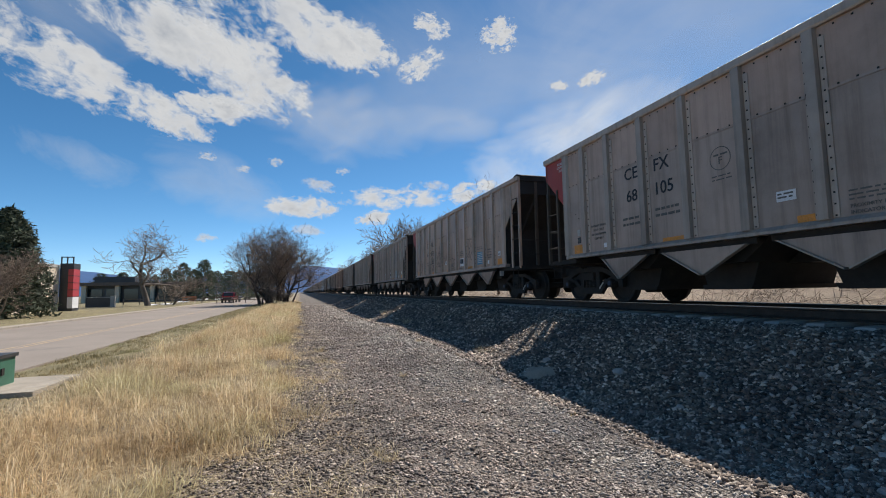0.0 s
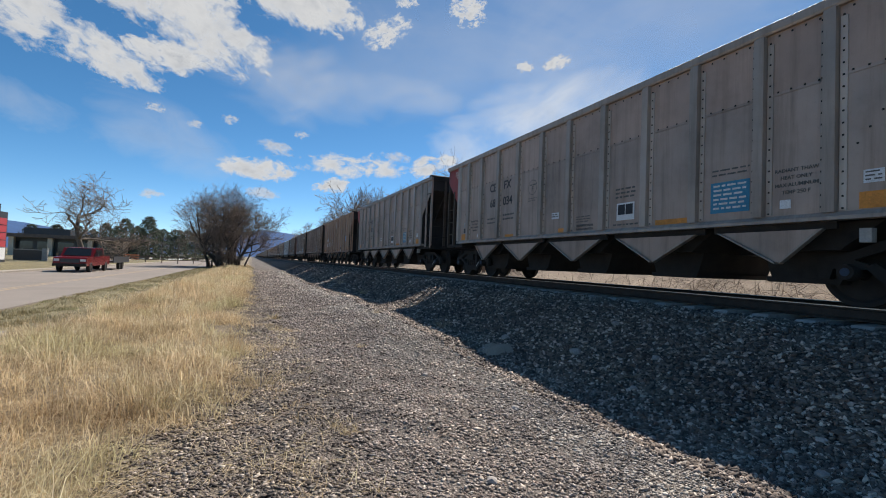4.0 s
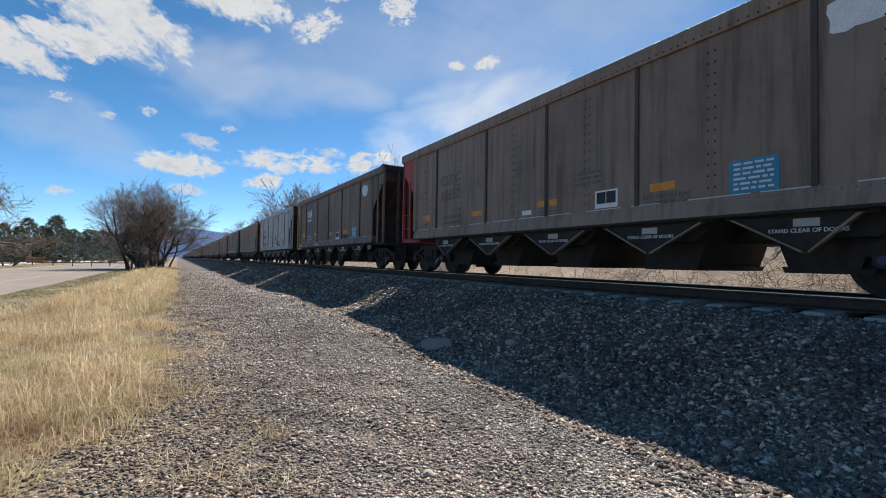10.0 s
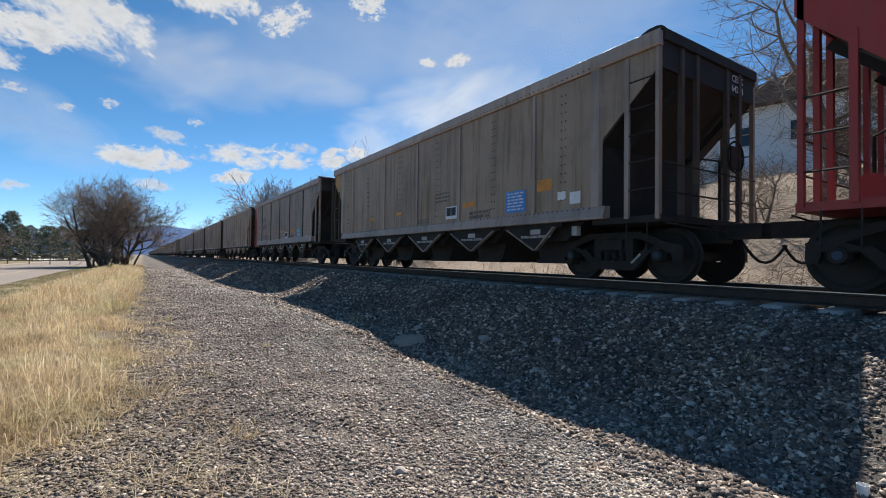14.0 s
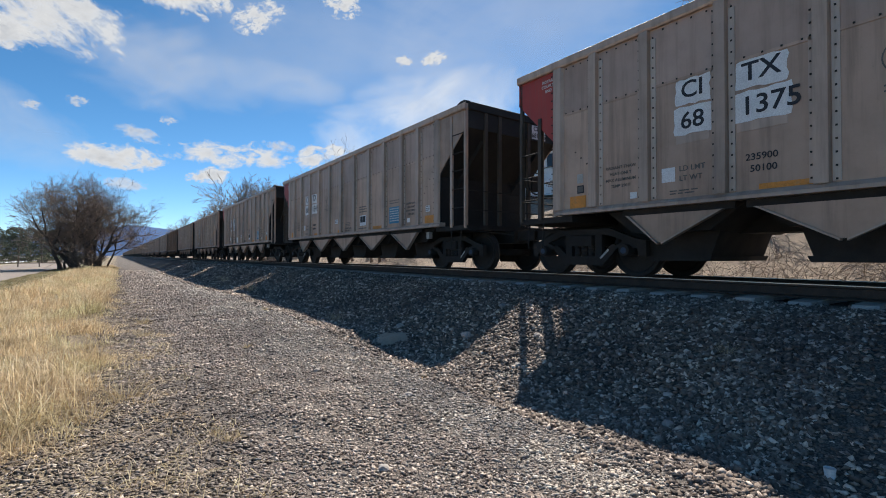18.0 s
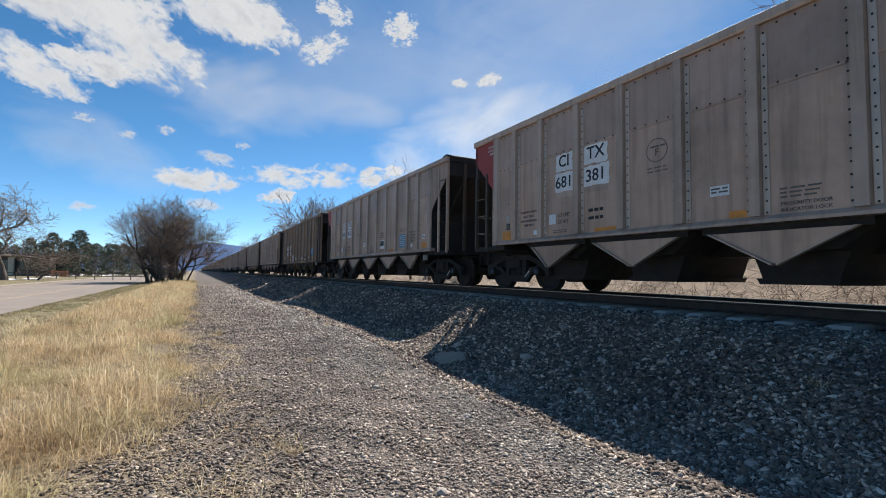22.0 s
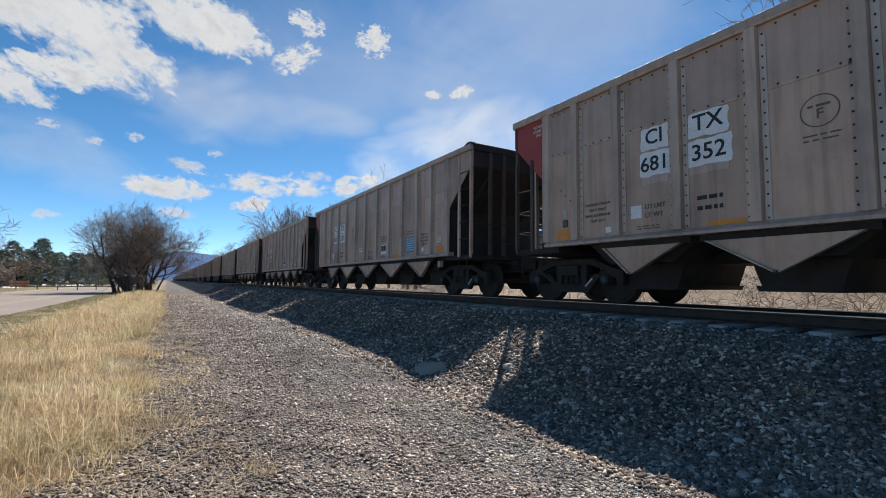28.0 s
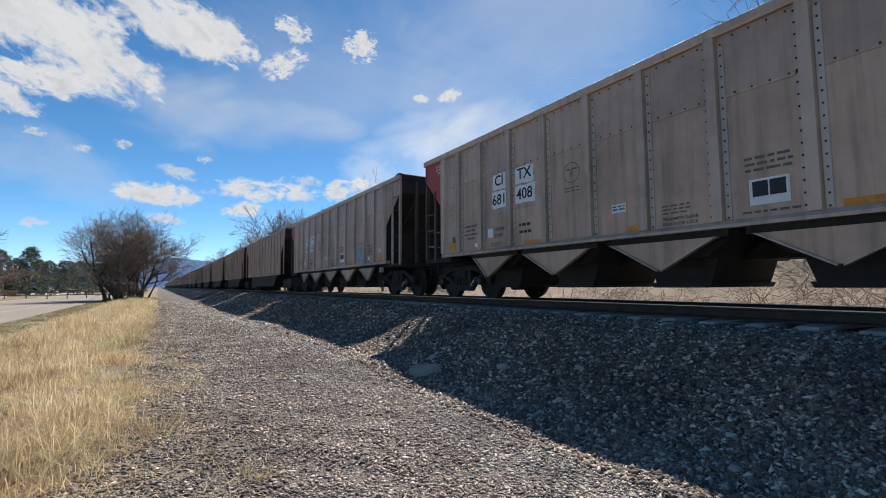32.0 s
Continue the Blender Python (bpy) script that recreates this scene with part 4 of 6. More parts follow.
# what each car of the train looks like, from the first that passes to the last seen close
CARS = {
    -1: ("A", GREY, TRIM_GREY, RED, "CEFX", "68110", False), 0: ("A", GREY_TAN, TRIM_TAN, RED, "CEFX", "68092", False),
    1: ("A", GREY, TRIM_GREY, RED, "CEFX", "68105", False), 2: ("A", GREY_TAN, TRIM_TAN, RED, "CEFX", "68075", False),
    3: ("A", GREY, TRIM_GREY, RED, "CEFX", "67888", False), 4: ("A", GREY, TRIM_GREY, RED, "CEFX", "68034", False),
    5: ("A", GREY, TRIM_GREY, RED, "CEFX", "68081", False), 6: ("D", TAN, TAN, RED, "CITX", "698093", True),
    7: ("A", DARK, DARK, RED, "CEFX", "66193", False), 8: ("B", UMBER, UMBER, RED, "CEFX", "60657", False),
    9: ("B", COFFEE, COFFEE, YELLOW, "CITX", "680042", True), 10: ("B", LIGHT, LIGHT, RED, "CEFX", "60902", False),
    11: ("C", DUSTY, GREY, YELLOW, "CEFX", "64264", False), 12: ("B", DARK, GREY, RED, "CEFX", "60912", False),
    13: ("A", GREY_TAN, TRIM_TAN, RED, "CITX", "681375", True), 14: ("A", GREY_TAN, TRIM_TAN, RED, "CITX", "681345", True),
    15: ("A", GREY_TAN, TRIM_TAN, RED, "CITX", "681331", True), 16: ("A", GREY_TAN, TRIM_TAN, RED, "CITX", "681381", True),
    17: ("A", GREY_TAN, TRIM_TAN, RED, "CITX", "681410", True), 18: ("D", BROWN, BROWN, BROWN, "CITX", "681543", True),
    19: ("A", GREY_TAN, TRIM_TAN, RED, "CITX", "681367", True), 20: ("A", GREY_TAN, TRIM_TAN, RED, "CITX", "681352", True),
    21: ("A", GREY_TAN, TRIM_TAN, RED, "CITX", "681320", True), 22: ("A", GREY_TAN, TRIM_TAN, RED, "CITX", "681376", True),
    23: ("A", GREY_TAN, TRIM_TAN, RED, "CITX", "681408", True), 24: ("A", GREY_TAN, TRIM_TAN, RED, "CITX", "681333", True),
}
SHADES = {"dusty_brown_metal": "dusty streaked brown", "umber_brown_metal": "dark umber-brown", "dark_brown_metal": "dark coffee-brown", "grey_metal": "grey", "grey_tan_metal": "grey-tan", "tan_metal": "tan", "brown_metal": "rusty brown", "dark_sooty_metal": "sooty dark brown", "bare_light_metal": "pale bare aluminium"}
TRAIN = {}
MODELS = {}


def build_train():
    for k, (kind, body, trim, endp, mark, number, plates) in CARS.items():
        key = (kind, body.name, trim.name, endp.name)
        if key not in MODELS:
            MODELS[key] = hopper_car(kind, body, trim, endp)
            car = MODELS[key]
            MODELS[key, "count"] = list(car.children_recursive)
        else:
            src = MODELS[key]
            car = new("coal_hopper_car")
            made = {src: car}
            for o in MODELS[key, "count"]:
                made[o] = o.copy()
                scene.collection.objects.link(made[o])
                made[o].parent = made[o.parent]
        tagged(car, f"{SHADES[body.name]} open-top coal hopper car with {'red' if endp is RED else 'yellow' if endp is YELLOW else 'brown'} end panel", "freight car", "coal cars of the train")
        TRAIN[k] = car
        dress(k, car, kind, mark, number, plates)
    base = {}
    for k in range(25, 66):
        tone = (GREY_TAN, GREY_TAN, TAN, DARK)[(k * 7) % 4] if k > 28 else GREY_TAN
        if tone.name not in base:
            base[tone.name] = far_car(tone, RED)
            car = base[tone.name]
        else:
            car = copy_thing(base[tone.name], Matrix())
        tagged(car, f"{SHADES[tone.name]} open-top coal hopper car far down the line", "freight car", "coal cars of the train")
        TRAIN[k] = car


def plates(car, rows, material, name, label=""):
    for u0, u1, z0, z1 in rows:
        side_plate(car, name, u0, u1, z0, z1, material, label)


def ring_mark(car, u, z, ink):
    part("plate_ring", Geo().ring_profile([(0.0, 0.17), (0.002, 0.185)], (0, 0, 0), "x", 24), ink, car, "stencilled ring").location = (-1.5655, -u, z)
    side_text(car, "F", u, z - 0.03, 0.12, ink, -1.5655)


def dress(k, car, kind, mark, number, plate):
    if kind == "A":
        dress_a(car, mark, number, plate, 3 if k in (15, 16, 17, 19, 20, 21, 22, 23) else 2)
        end_number(car, mark, number, plate)
    if kind == "D":
        dress_d(car, k, mark, number)
        end_number(car, mark, number, True)
    if kind in "BC":
        dress_b(car, k, kind, mark, number)
        end_number(car, mark, number, False)
    if k == 2:
        for u, z, size, seed in ((9.58, 2.25, 0.66, 3), (9.6, 1.78, 0.7, 4), (4.04, 1.88, 0.6, 5), (4.2, 1.5, 0.5, 6), (5.15, 2.05, 0.62, 9), (5.2, 1.6, 0.55, 10), (6.24, 1.82, 0.78, 12), (7.3, 1.6, 0.7, 15), (1.2, 2.0, 0.4, 16)):
            scrawl(car, u, z, size, seed)
    if k == 18:
        side_plate(car, "black_end_sheet", 13.42, 14.36, 1.1, 3.80, NEAR_BLACK, "black-painted end sheet", -1.556)
    if k == 3:
        scrawl(car, 1.35, 2.6, 0.5, 21)
    if k == 7:
        plates(car, [(1.96, 2.5, 1.74, 2.1), (6.57, 7.09, 1.12, 1.3), (7.25, 7.54, 1.22, 1.37), (9.85, 10.38, 1.31, 1.56), (9.56, 9.83, 1.2, 1.32), (9.9, 10.36, 1.2, 1.30)], WHITE, "sticker", "dirty white sticker")
        for u0, u1, z0, z1 in ((2.02, 2.44, 1.8, 2.02), (4.37, 4.82, 1.38, 1.55), (6.82, 7.06, 1.32, 1.5), (7.29, 7.52, 1.38, 1.53), (9.92, 10.3, 1.38, 1.5)):
            side_plate(car, "sticker", u0, u1, z0, z1, ORANGE, "orange sticker", -1.5635)
        for u in (2.0, 3.0, 4.1, 5.15, 6.25, 8.6, 9.6):
            side_plate(car, "scuff_line", u, u + random.uniform(0.6, 0.85), 1.31, 1.325, WHITEINK, "pale scuff line")
            side_plate(car, "scuff_line", u, u + random.uniform(0.5, 0.8), 1.235, 1.25, WHITEINK, "pale scuff line")
    if k == 15:
        torn_plate(car, "patch_plate", 5.14, 5.88, 1.24, 1.60, WHITE, "bare white patch", 9)


def dress_d(car, k, mark, number):
    if k == 6:
        side_plate(car, "red_band", 0.06, 0.99, 3.56, 3.80, RED, "faded red band")
        plates(car, [(2.54, 3.58, 2.06, 2.38), (2.54, 3.58, 1.58, 1.88)], WHITE, "mark_sticker", "white sticker with black letters")
        side_plate(car, "mark_sticker", 3.87, 4.62, 1.6, 1.93, WHITE, "white sticker with black digits")
        for s, u, z in ((mark, 3.04, 2.22), (number[:3], 3.2, 1.73), (number[3:], 4.24, 1.77)):
            side_text(car, s, u, z, 0.24, BLACK, -1.566)
        side_plate(car, "ring_plate", 5.22, 5.66, 1.66, 2.18, WHITE, "pale square behind the ring")
        ring_mark(car, 5.44, 1.95, BLACK)
        plates(car, [(1.2, 1.62, 1.14, 1.32), (4.06, 4.52, 1.13, 1.24), (6.27, 6.8, 1.12, 1.24), (8.5, 9.04, 1.12, 1.24), (12.7, 13.1, 1.14, 1.34)], ORANGE, "reflective_patch", "orange reflective patch")
        plates(car, [(6.86, 6.9, 3.0, 3.6), (7.3, 7.34, 3.1, 3.7)], WHITE, "tape_strip", "white tape strip")
        st = (9.7, 10.2, 1.13, 1.46)
        blue = (11.75, 12.35, 1.85, 2.25)
        for u, z in ((2.94, 0.93), (5.08, 0.93), (7.31, 0.93), (9.54, 0.93), (11.7, 0.93)):
            part("door_arrow", Geo().prism([(-u - 0.14, z), (-u + 0.14, z), (-u, z - 0.06)], "x", -1.5475, -1.5505), ORANGE, car, "small yellow arrow plate")
    else:
        plates(car, [(2.64, 3.58, 2.08, 2.4), (3.88, 4.54, 2.08, 2.42), (2.7, 3.58, 1.66, 1.96), (3.88, 4.57, 1.64, 1.96)], WHITE, "mark_sticker", "white sticker with black letters")
        for s, u, z in ((mark[:2], 3.32, 2.24), (mark[2:], 4.22, 2.25), (number[:3], 3.28, 1.81), (number[3:], 4.22, 1.8)):
            side_text(car, s, u, z, 0.22, BLACK, -1.566)
        for i, r in enumerate([(5.06, 5.72, 1.13, 1.70), (4.02, 4.38, 1.15, 1.42), (6.3, 6.72, 1.32, 1.44), (8.5, 8.92, 1.28, 1.41), (1.5, 1.68, 1.47, 1.60), (10.8, 11.1, 1.32, 1.41)]):
            torn_plate(car, "patch_plate", *r, WHITE, "peeling white patch", i)
        for u0, u1, z0, z1 in ((1.2, 1.27, 1.14, 1.75), (4.16, 4.26, 1.14, 1.6), (6.78, 6.88, 1.13, 1.58), (9.55, 9.63, 1.2, 1.62)):
            side_plate(car, "reflective_patch", u0, u1, z0, z1, ORANGE, "upright yellow strip", -1.5635)
        st = (9.68, 10.2, 1.2, 1.55)
        blue = (11.75, 12.35, 1.5, 1.95)
    side_plate(car, "consolidated_stencil", *st, WHITE, "white framed black stencil")
    for a, b in ((st[0] + 0.04, (st[0] + st[1]) / 2 - 0.01), ((st[0] + st[1]) / 2 + 0.01, st[1] - 0.04)):
        side_plate(car, "stencil_block", a, b, st[2] + 0.09, st[3] - 0.03, BLACK, x=-1.564)
    side_plate(car, "instruction_label", *blue, SKYBLUE, "bright blue label with white print")
    text_bars(car, blue[0] + 0.05, blue[1] - 0.05, blue[3] - 0.05, 5, 0.07, WHITEINK, -1.565, 0.03)
    text_bars(car, 7.3, 7.9, 1.3, 2, 0.08, FADED, h=0.03)
    text_bars(car, 10.7, 11.3, 1.6, 3, 0.08, FADED, h=0.03)
    text_bars(car, 2.6, 3.4, 1.4, 2, 0.1, FADED, h=0.04)


def dress_b(car, k, kind, mark, number):
    ink = BLACK if k in (9, 10) else FADED
    if k == 9:
        side_plate(car, "repaint_panel", 2.6, 3.86, 1.42, 3.62, STEELBLUE, "blue-grey repainted panel", -1.558)
        side_plate(car, "mark_sticker", 2.68, 3.68, 2.58, 3.2, WHITE, "white sticker with black letters", -1.563)
        side_text(car, mark, 3.18, 3.04, 0.25, BLACK, -1.569)
        side_text(car, number, 3.18, 2.74, 0.25, BLACK, -1.569)
        for row, z in (("LD LMT  235200", 1.68), ("LT WT    50800", 1.52)):
            side_text(car, row, 3.24, z, 0.09, WHITEINK, -1.5645)
        plates(car, [(4.8, 5.45, 1.12, 1.24), (1.15, 1.7, 1.14, 1.25)], CONCRETE, "scuffed_sill", "white scuffed sill patch")
        for ob in [o for o in car.children if o.name.startswith("scuffed_sill")]:
            ob.location.x = -0.085
    elif k != 11:
        side_text(car, mark, 3.12, 2.68, 0.27, ink, -1.5605)
        side_text(car, number, 3.18, 2.24, 0.29, ink, -1.5605)
        ring_mark(car, 4.62 if k != 10 else 4.3, 2.45, ink)
        text_bars(car, 2.82, 3.8, 1.66, 2, 0.16, ink, h=0.07)
    rows = {8: [(1.56, 2.0, 1.6, 1.78), (4.3, 4.78, 1.55, 1.68), (6.85, 7.08, 1.55, 1.68), (7.2, 7.44, 1.55, 1.68), (9.55, 10.0, 1.55, 1.68)],
            9: [(1.63, 2.08, 1.74, 1.93), (4.3, 4.78, 1.7, 1.85), (7.3, 7.8, 1.6, 1.74), (9.6, 10.1, 1.6, 1.74)],
            12: [(1.45, 1.92, 1.96, 2.14), (4.38, 4.86, 1.72, 1.86), (7.4, 7.9, 1.7, 1.84), (9.6, 10.1, 1.65, 1.8)],
            11: [(0.9, 1.12, 1.5, 1.62), (3.6, 3.95, 1.62, 1.72), (5.6, 5.95, 1.66, 1.76), (9.2, 9.7, 1.62, 1.74), (11.75, 12.15, 1.72, 1.95)]}.get(k, [(1.6, 1.96, 1.56, 1.7), (4.2, 4.75, 1.56, 1.7), (7.25, 7.8, 1.56, 1.7), (9.55, 10.1, 1.56, 1.7)])
    plates(car, rows, ORANGE, "reflective_patch", "orange reflective patch")
    side_plate(car, "instruction_label", 10.8, 11.42, 1.36, 1.82, BLUE if k != 11 else SKYBLUE, "blue label with white print")
    text_bars(car, 10.86, 11.36, 1.78, 6, 0.068, WHITEINK, -1.565, 0.03)
    side_plate(car, "consolidated_stencil", 8.42, 8.92, 1.38, 1.70, WHITE, "white framed black stencil")
    for a, b in ((8.46, 8.66), (8.68, 8.88)):
        side_plate(car, "stencil_block", a, b, 1.46, 1.67, BLACK, x=-1.564)
    side_text(car, "NO THAW HEAT", 9.85, 1.46, 0.075, ink)
    side_text(car, "ALUMINUM CAR", 9.85, 1.36, 0.075, ink)
    text_bars(car, 7.9, 8.6, 2.1, 3, 0.1, ink if k == 10 else FADED, h=0.045)
    text_bars(car, 6.9, 7.6, 1.45, 2, 0.07, FADED, h=0.03)
    for u in (2.94, 5.08, 7.31, 9.54, 11.7):
        side_plate(car, "door_label", u - 0.14, u + 0.14, 0.87, 0.97, CONCRETE, "pale square label", x=-1.546)
        side_text(car, "STAND CLEAR OF DOORS", u, 0.82, 0.05, WHITEINK, -1.549)
    for u in range(1, 13):
        if kind == "B" and k != 10:
            side_plate(car, "sill_scuff", u + 0.2, u + 0.2 + random.uniform(0.5, 0.95), 1.345, 1.358, WHITEINK, "worn pale edge line", -1.562)
    if k == 8:
        side_plate(car, "notice_sticker", 6.35, 6.65, 1.42, 1.52, WHITE)
        torn_plate(car, "torn_sticker", 11.95, 12.85, 3.12, 3.52, WHITE, "torn white sticker high on the panel", 77)
    if k == 9:
        torn = [(-12.1, 3.1), (-12.3, 3.0), (-12.62, 3.08), (-12.7, 3.3), (-12.55, 3.5), (-12.45, 3.42), (-12.25, 3.52), (-12.0, 3.36)]
        part("torn_sticker", Geo().prism(torn, "x", -1.5565, -1.561), WHITE, car, "torn white sticker high on the panel")
    if k == 11:
        plates(car, [(12.3, 12.5, 1.5, 1.66), (12.6, 12.85, 1.4, 1.62)], WHITE, "notice_sticker")


def scrawl(car, u, z, size, seed):
    """Spray-painted loops with no readable word."""
    rng = random.Random(seed)
    turns, tall, a, b = rng.choice((2.5, 3.0, 3.5)), rng.uniform(0.26, 0.36), rng.uniform(0, 6), rng.uniform(0, 6)
    wob = [rng.uniform(0.5, 1.2) for _ in range(9)]
    pts = []
    for i in range(73):
        q = i / 72
        w = wob[int(q * 8)] * (1 - q * 8 % 1) + wob[min(8, int(q * 8) + 1)] * (q * 8 % 1)
        pts.append((-u - size * (q + 0.10 * math.sin(2 * math.pi * (turns * 2 * q) + a)), z + tall * size * w * math.sin(2 * math.pi * turns * q + b)))
    g = Geo()
    for p, q in zip(pts, pts[1:]):
        d = Vector((q[0] - p[0], q[1] - p[1]))
        n = Vector((-d.y, d.x)).normalized() * 0.011
        d = d.normalized() * 0.008
        ring = [(p[0] - d.x - n.x, p[1] - d.y - n.y), (q[0] + d.x - n.x, q[1] + d.y - n.y), (q[0] + d.x + n.x, q[1] + d.y + n.y), (p[0] - d.x + n.x, p[1] - d.y + n.y)]
        g.add([(-1.5632, y, zz) for y, zz in ring], [(0, 1, 2, 3)])
    part("spray_scrawl", g, BLACK, car, "black spray-painted scrawl")


build_train()


# ---- trees and plants ----
def spot(az, dist, z=None):
    x, y = dist * math.sin(radians(az)), dist * math.cos(radians(az))
    return (x, y, ground_z(x, y) if z is None else z)


def grow(rng, start, way, length, radius, level, out, droop=0.0, kids=(3, 5), spread=0.75, curl=0.28):
    """Tapered, crooked limbs that fork; out gathers (level, p0, p1, r0, r1)."""
    p, d = Vector(start), Vector(way).normalized()
    steps = 4 if level > 1 else 2 if level else 3
    r = radius
    for i in range(steps):
        d = (d + Vector((rng.uniform(-curl, curl), rng.uniform(-curl, curl), rng.uniform(-curl, curl) * 0.7 + 0.08 - droop))).normalized()
        q = p + d * length / steps
        r2 = r * (0.84 if level > 1 else 0.62)
        out.append((level, p.copy(), q.copy(), r, r2))
        if level > 0 and (i >= 1 or level < 3):
            for _ in range(rng.randint(*kids) if i == steps - 1 else rng.randint(1, 2)):
                side = Vector((rng.gauss(0, 1), rng.gauss(0, 1), rng.gauss(0, 0.6))).normalized()
                grow(rng, q, d * (1 - spread * 0.55) + side * spread, length * rng.uniform(0.48, 0.72), r2 * rng.uniform(0.5, 0.72), level - 1, out, droop, kids, spread, curl)
        p, r = q, r2


def limb_mesh(name, segs, sides, material, thin=0.004):
    verts, faces = [], []
    for _, a, b, r0, r1 in segs:
        d = (b - a).normalized()
        u = d.orthogonal().normalized()
        w = d.cross(u)
        n = len(verts)
        for c, r in ((a, max(r0, thin)), (b, max(r1, thin))):
            for i in range(sides):
                t = 2 * math.pi * i / sides
                verts.append(c + r * (math.cos(t) * u + math.sin(t) * w))
        for i in range(sides):
            faces.append((n + i, n + (i + 1) % sides, n + sides + (i + 1) % sides, n + sides + i))
    return quick_mesh(name, [tuple(v) for v in verts], faces, material)


def bare_tree(at, height, stems, lean, seed, label, levels=4, bark=BARK, twig=TWIG, radius=0.2, spread=0.75, thin=0.006, first=0.42, name="bare_tree", kids=(2, 4), curl=0.28, foot=0.35):
    rng = random.Random(seed)
    tree = thing(name, at, label, "tree")
    segs, roots = [], []
    for i in range(stems):
        a = 2 * math.pi * (i + rng.uniform(-0.3, 0.3)) / max(stems, 1)
        tilt = lean * rng.uniform(0.2, 1.1)
        base = Vector((foot * math.cos(a), foot * math.sin(a), 0)) * rng.uniform(0.5, 1.1) * (1 if stems > 1 else 0) - Vector((0, 0, 0.15))
        roots.append(len(segs))
        grow(rng, base, (math.cos(a) * tilt, math.sin(a) * tilt, 1), height * first * rng.uniform(0.8, 1.1), radius * rng.uniform(0.7, 1.15), levels, segs, 0.0, kids, spread, curl)
    tall = max(q.z for _, _, q, _, _ in segs)
    top = [q for _, _, q, _, _ in segs if q.z > 0.5 * tall]
    off = sum(top, Vector()) / len(top) / (sum(q.z for q in top) / len(top))
    even = lambda p: (p - Vector((off.x, off.y, 0)) * p.z) * (height / tall)
    segs = [(lv, even(a), even(b), r0, r1) for lv, a, b, r0, r1 in segs]
    for i, n in enumerate(roots):
        own = segs[n:roots[i + 1] if i + 1 < stems else None]
        part("trunk" if stems == 1 else "stem", limb_mesh("stem", [s for s in own if s[0] >= levels - 1], 7, bark), None, tree)
    part("crown", limb_mesh("crown", [s for s in segs if s[0] < levels - 1], 3, twig, thin), None, tree)
    return tree


def conifer(at, height, width, seed, label, clumps=900, name="pine_tree", bottom=0.12, blunt=0.62):
    """Whorled limbs that carry many small needle tufts."""
    rng = random.Random(seed)
    tree = thing(name, at, label, "tree")
    part("trunk", Geo().tube((0, 0, -0.2), (0, 0, height * 0.95), height * 0.022, 0.03, 8), BARK, tree)
    limbs, verts, faces = Geo(), [], []
    for i in range(clumps):
        h = bottom + (1 - bottom) * rng.random() ** 0.9
        lobes = 0.72 + 0.28 * math.sin(7 * h + seed) * math.cos(3 * h + i % 5)
        reach = width / 2 * (1 - h) ** blunt * lobes * (0.35 + 0.65 * math.sqrt(rng.random()))
        a = 2 * math.pi * ((i * 0.381966) + 0.2 * rng.random())
        c = Vector((reach * math.cos(a), reach * math.sin(a), height * h - 0.16 * reach))
        if i % 9 == 0:
            limbs.tube((0, 0, height * h), c, 0.035, 0.012, 4, False)
        size = height * 0.036 * rng.uniform(0.6, 1.5)
        for _ in range(9):
            d = Vector((rng.gauss(0, 1), rng.gauss(0, 1), rng.gauss(0.25, 0.7))).normalized() * size
            w = d.orthogonal().normalized() * size * 0.22
            o = c + Vector((rng.gauss(0, 1), rng.gauss(0, 1), rng.gauss(0, 0.6))) * size * 0.4
            n = len(verts)
            verts += [o - w, o + w, o + d]
            faces.append((n, n + 1, n + 2))
    part("limbs", limbs, BARK, tree)
    part("crown", quick_mesh("crown", [tuple(v) for v in verts], faces, NEEDLE), None, tree)
    return tree


bare_tree(spot(-2.8, 68), 11.4, 9, 0.66, 11, "large bare many-stemmed thicket tree beside the road", 4, DARKBARK, TWIG, 0.27, 0.62, 0.012, 0.36, "thicket_tree", (2, 3), 0.32, 0.7)
bare_tree(spot(-1.3, 69), 9.6, 4, 0.6, 12, "smaller bare thicket tree beside the tracks", 4, DARKBARK, TWIG, 0.18, 0.62, 0.011, 0.36, "thicket_tree", (2, 3), 0.32, 0.4)
bare_tree(spot(-4.2, 69.5), 9.2, 4, 0.75, 14, "bare thicket tree beside the road", 4, DARKBARK, TWIG, 0.18, 0.62, 0.011, 0.36, "thicket_tree", (2, 3), 0.32, 0.5)
bare_tree(spot(-2.7, 67), 2.6, 12, 0.5, 19, "low dark brush at the foot of the thicket", 3, DARKBARK, TWIG, 0.035, 0.6, 0.012, 0.5, "thicket_brush", (1, 2), 0.3, 1.3)
bare_tree(spot(-15.4, 76), 12.4, 1, 0.1, 37, "old pale bare cottonwood on the lawn", 4, PALEBARK, PALETWIG, 0.38, 0.95, 0.02, 0.36, "cottonwood_tree", (2, 3), 0.42)
bare_tree(spot(-13.6, 78), 7.6, 2, 0.7, 33, "bare brown tree on the lawn", 3, BARK, TWIG, 0.15, 0.9, 0.016, 0.42)
conifer(spot(-26.4, 46), 7.9, 8.6, 5, "dark green spruce on the lawn", 2600, bottom=0.06, name="spruce_tree", blunt=0.62)
bare_tree(spot(-27.6, 42), 5.4, 3, 0.3, 27, "bare red-brown tree in front of the spruce", 4, BARK, TWIG, 0.1, 0.7, 0.011, 0.4, "bare_tree", (2, 3), 0.28)
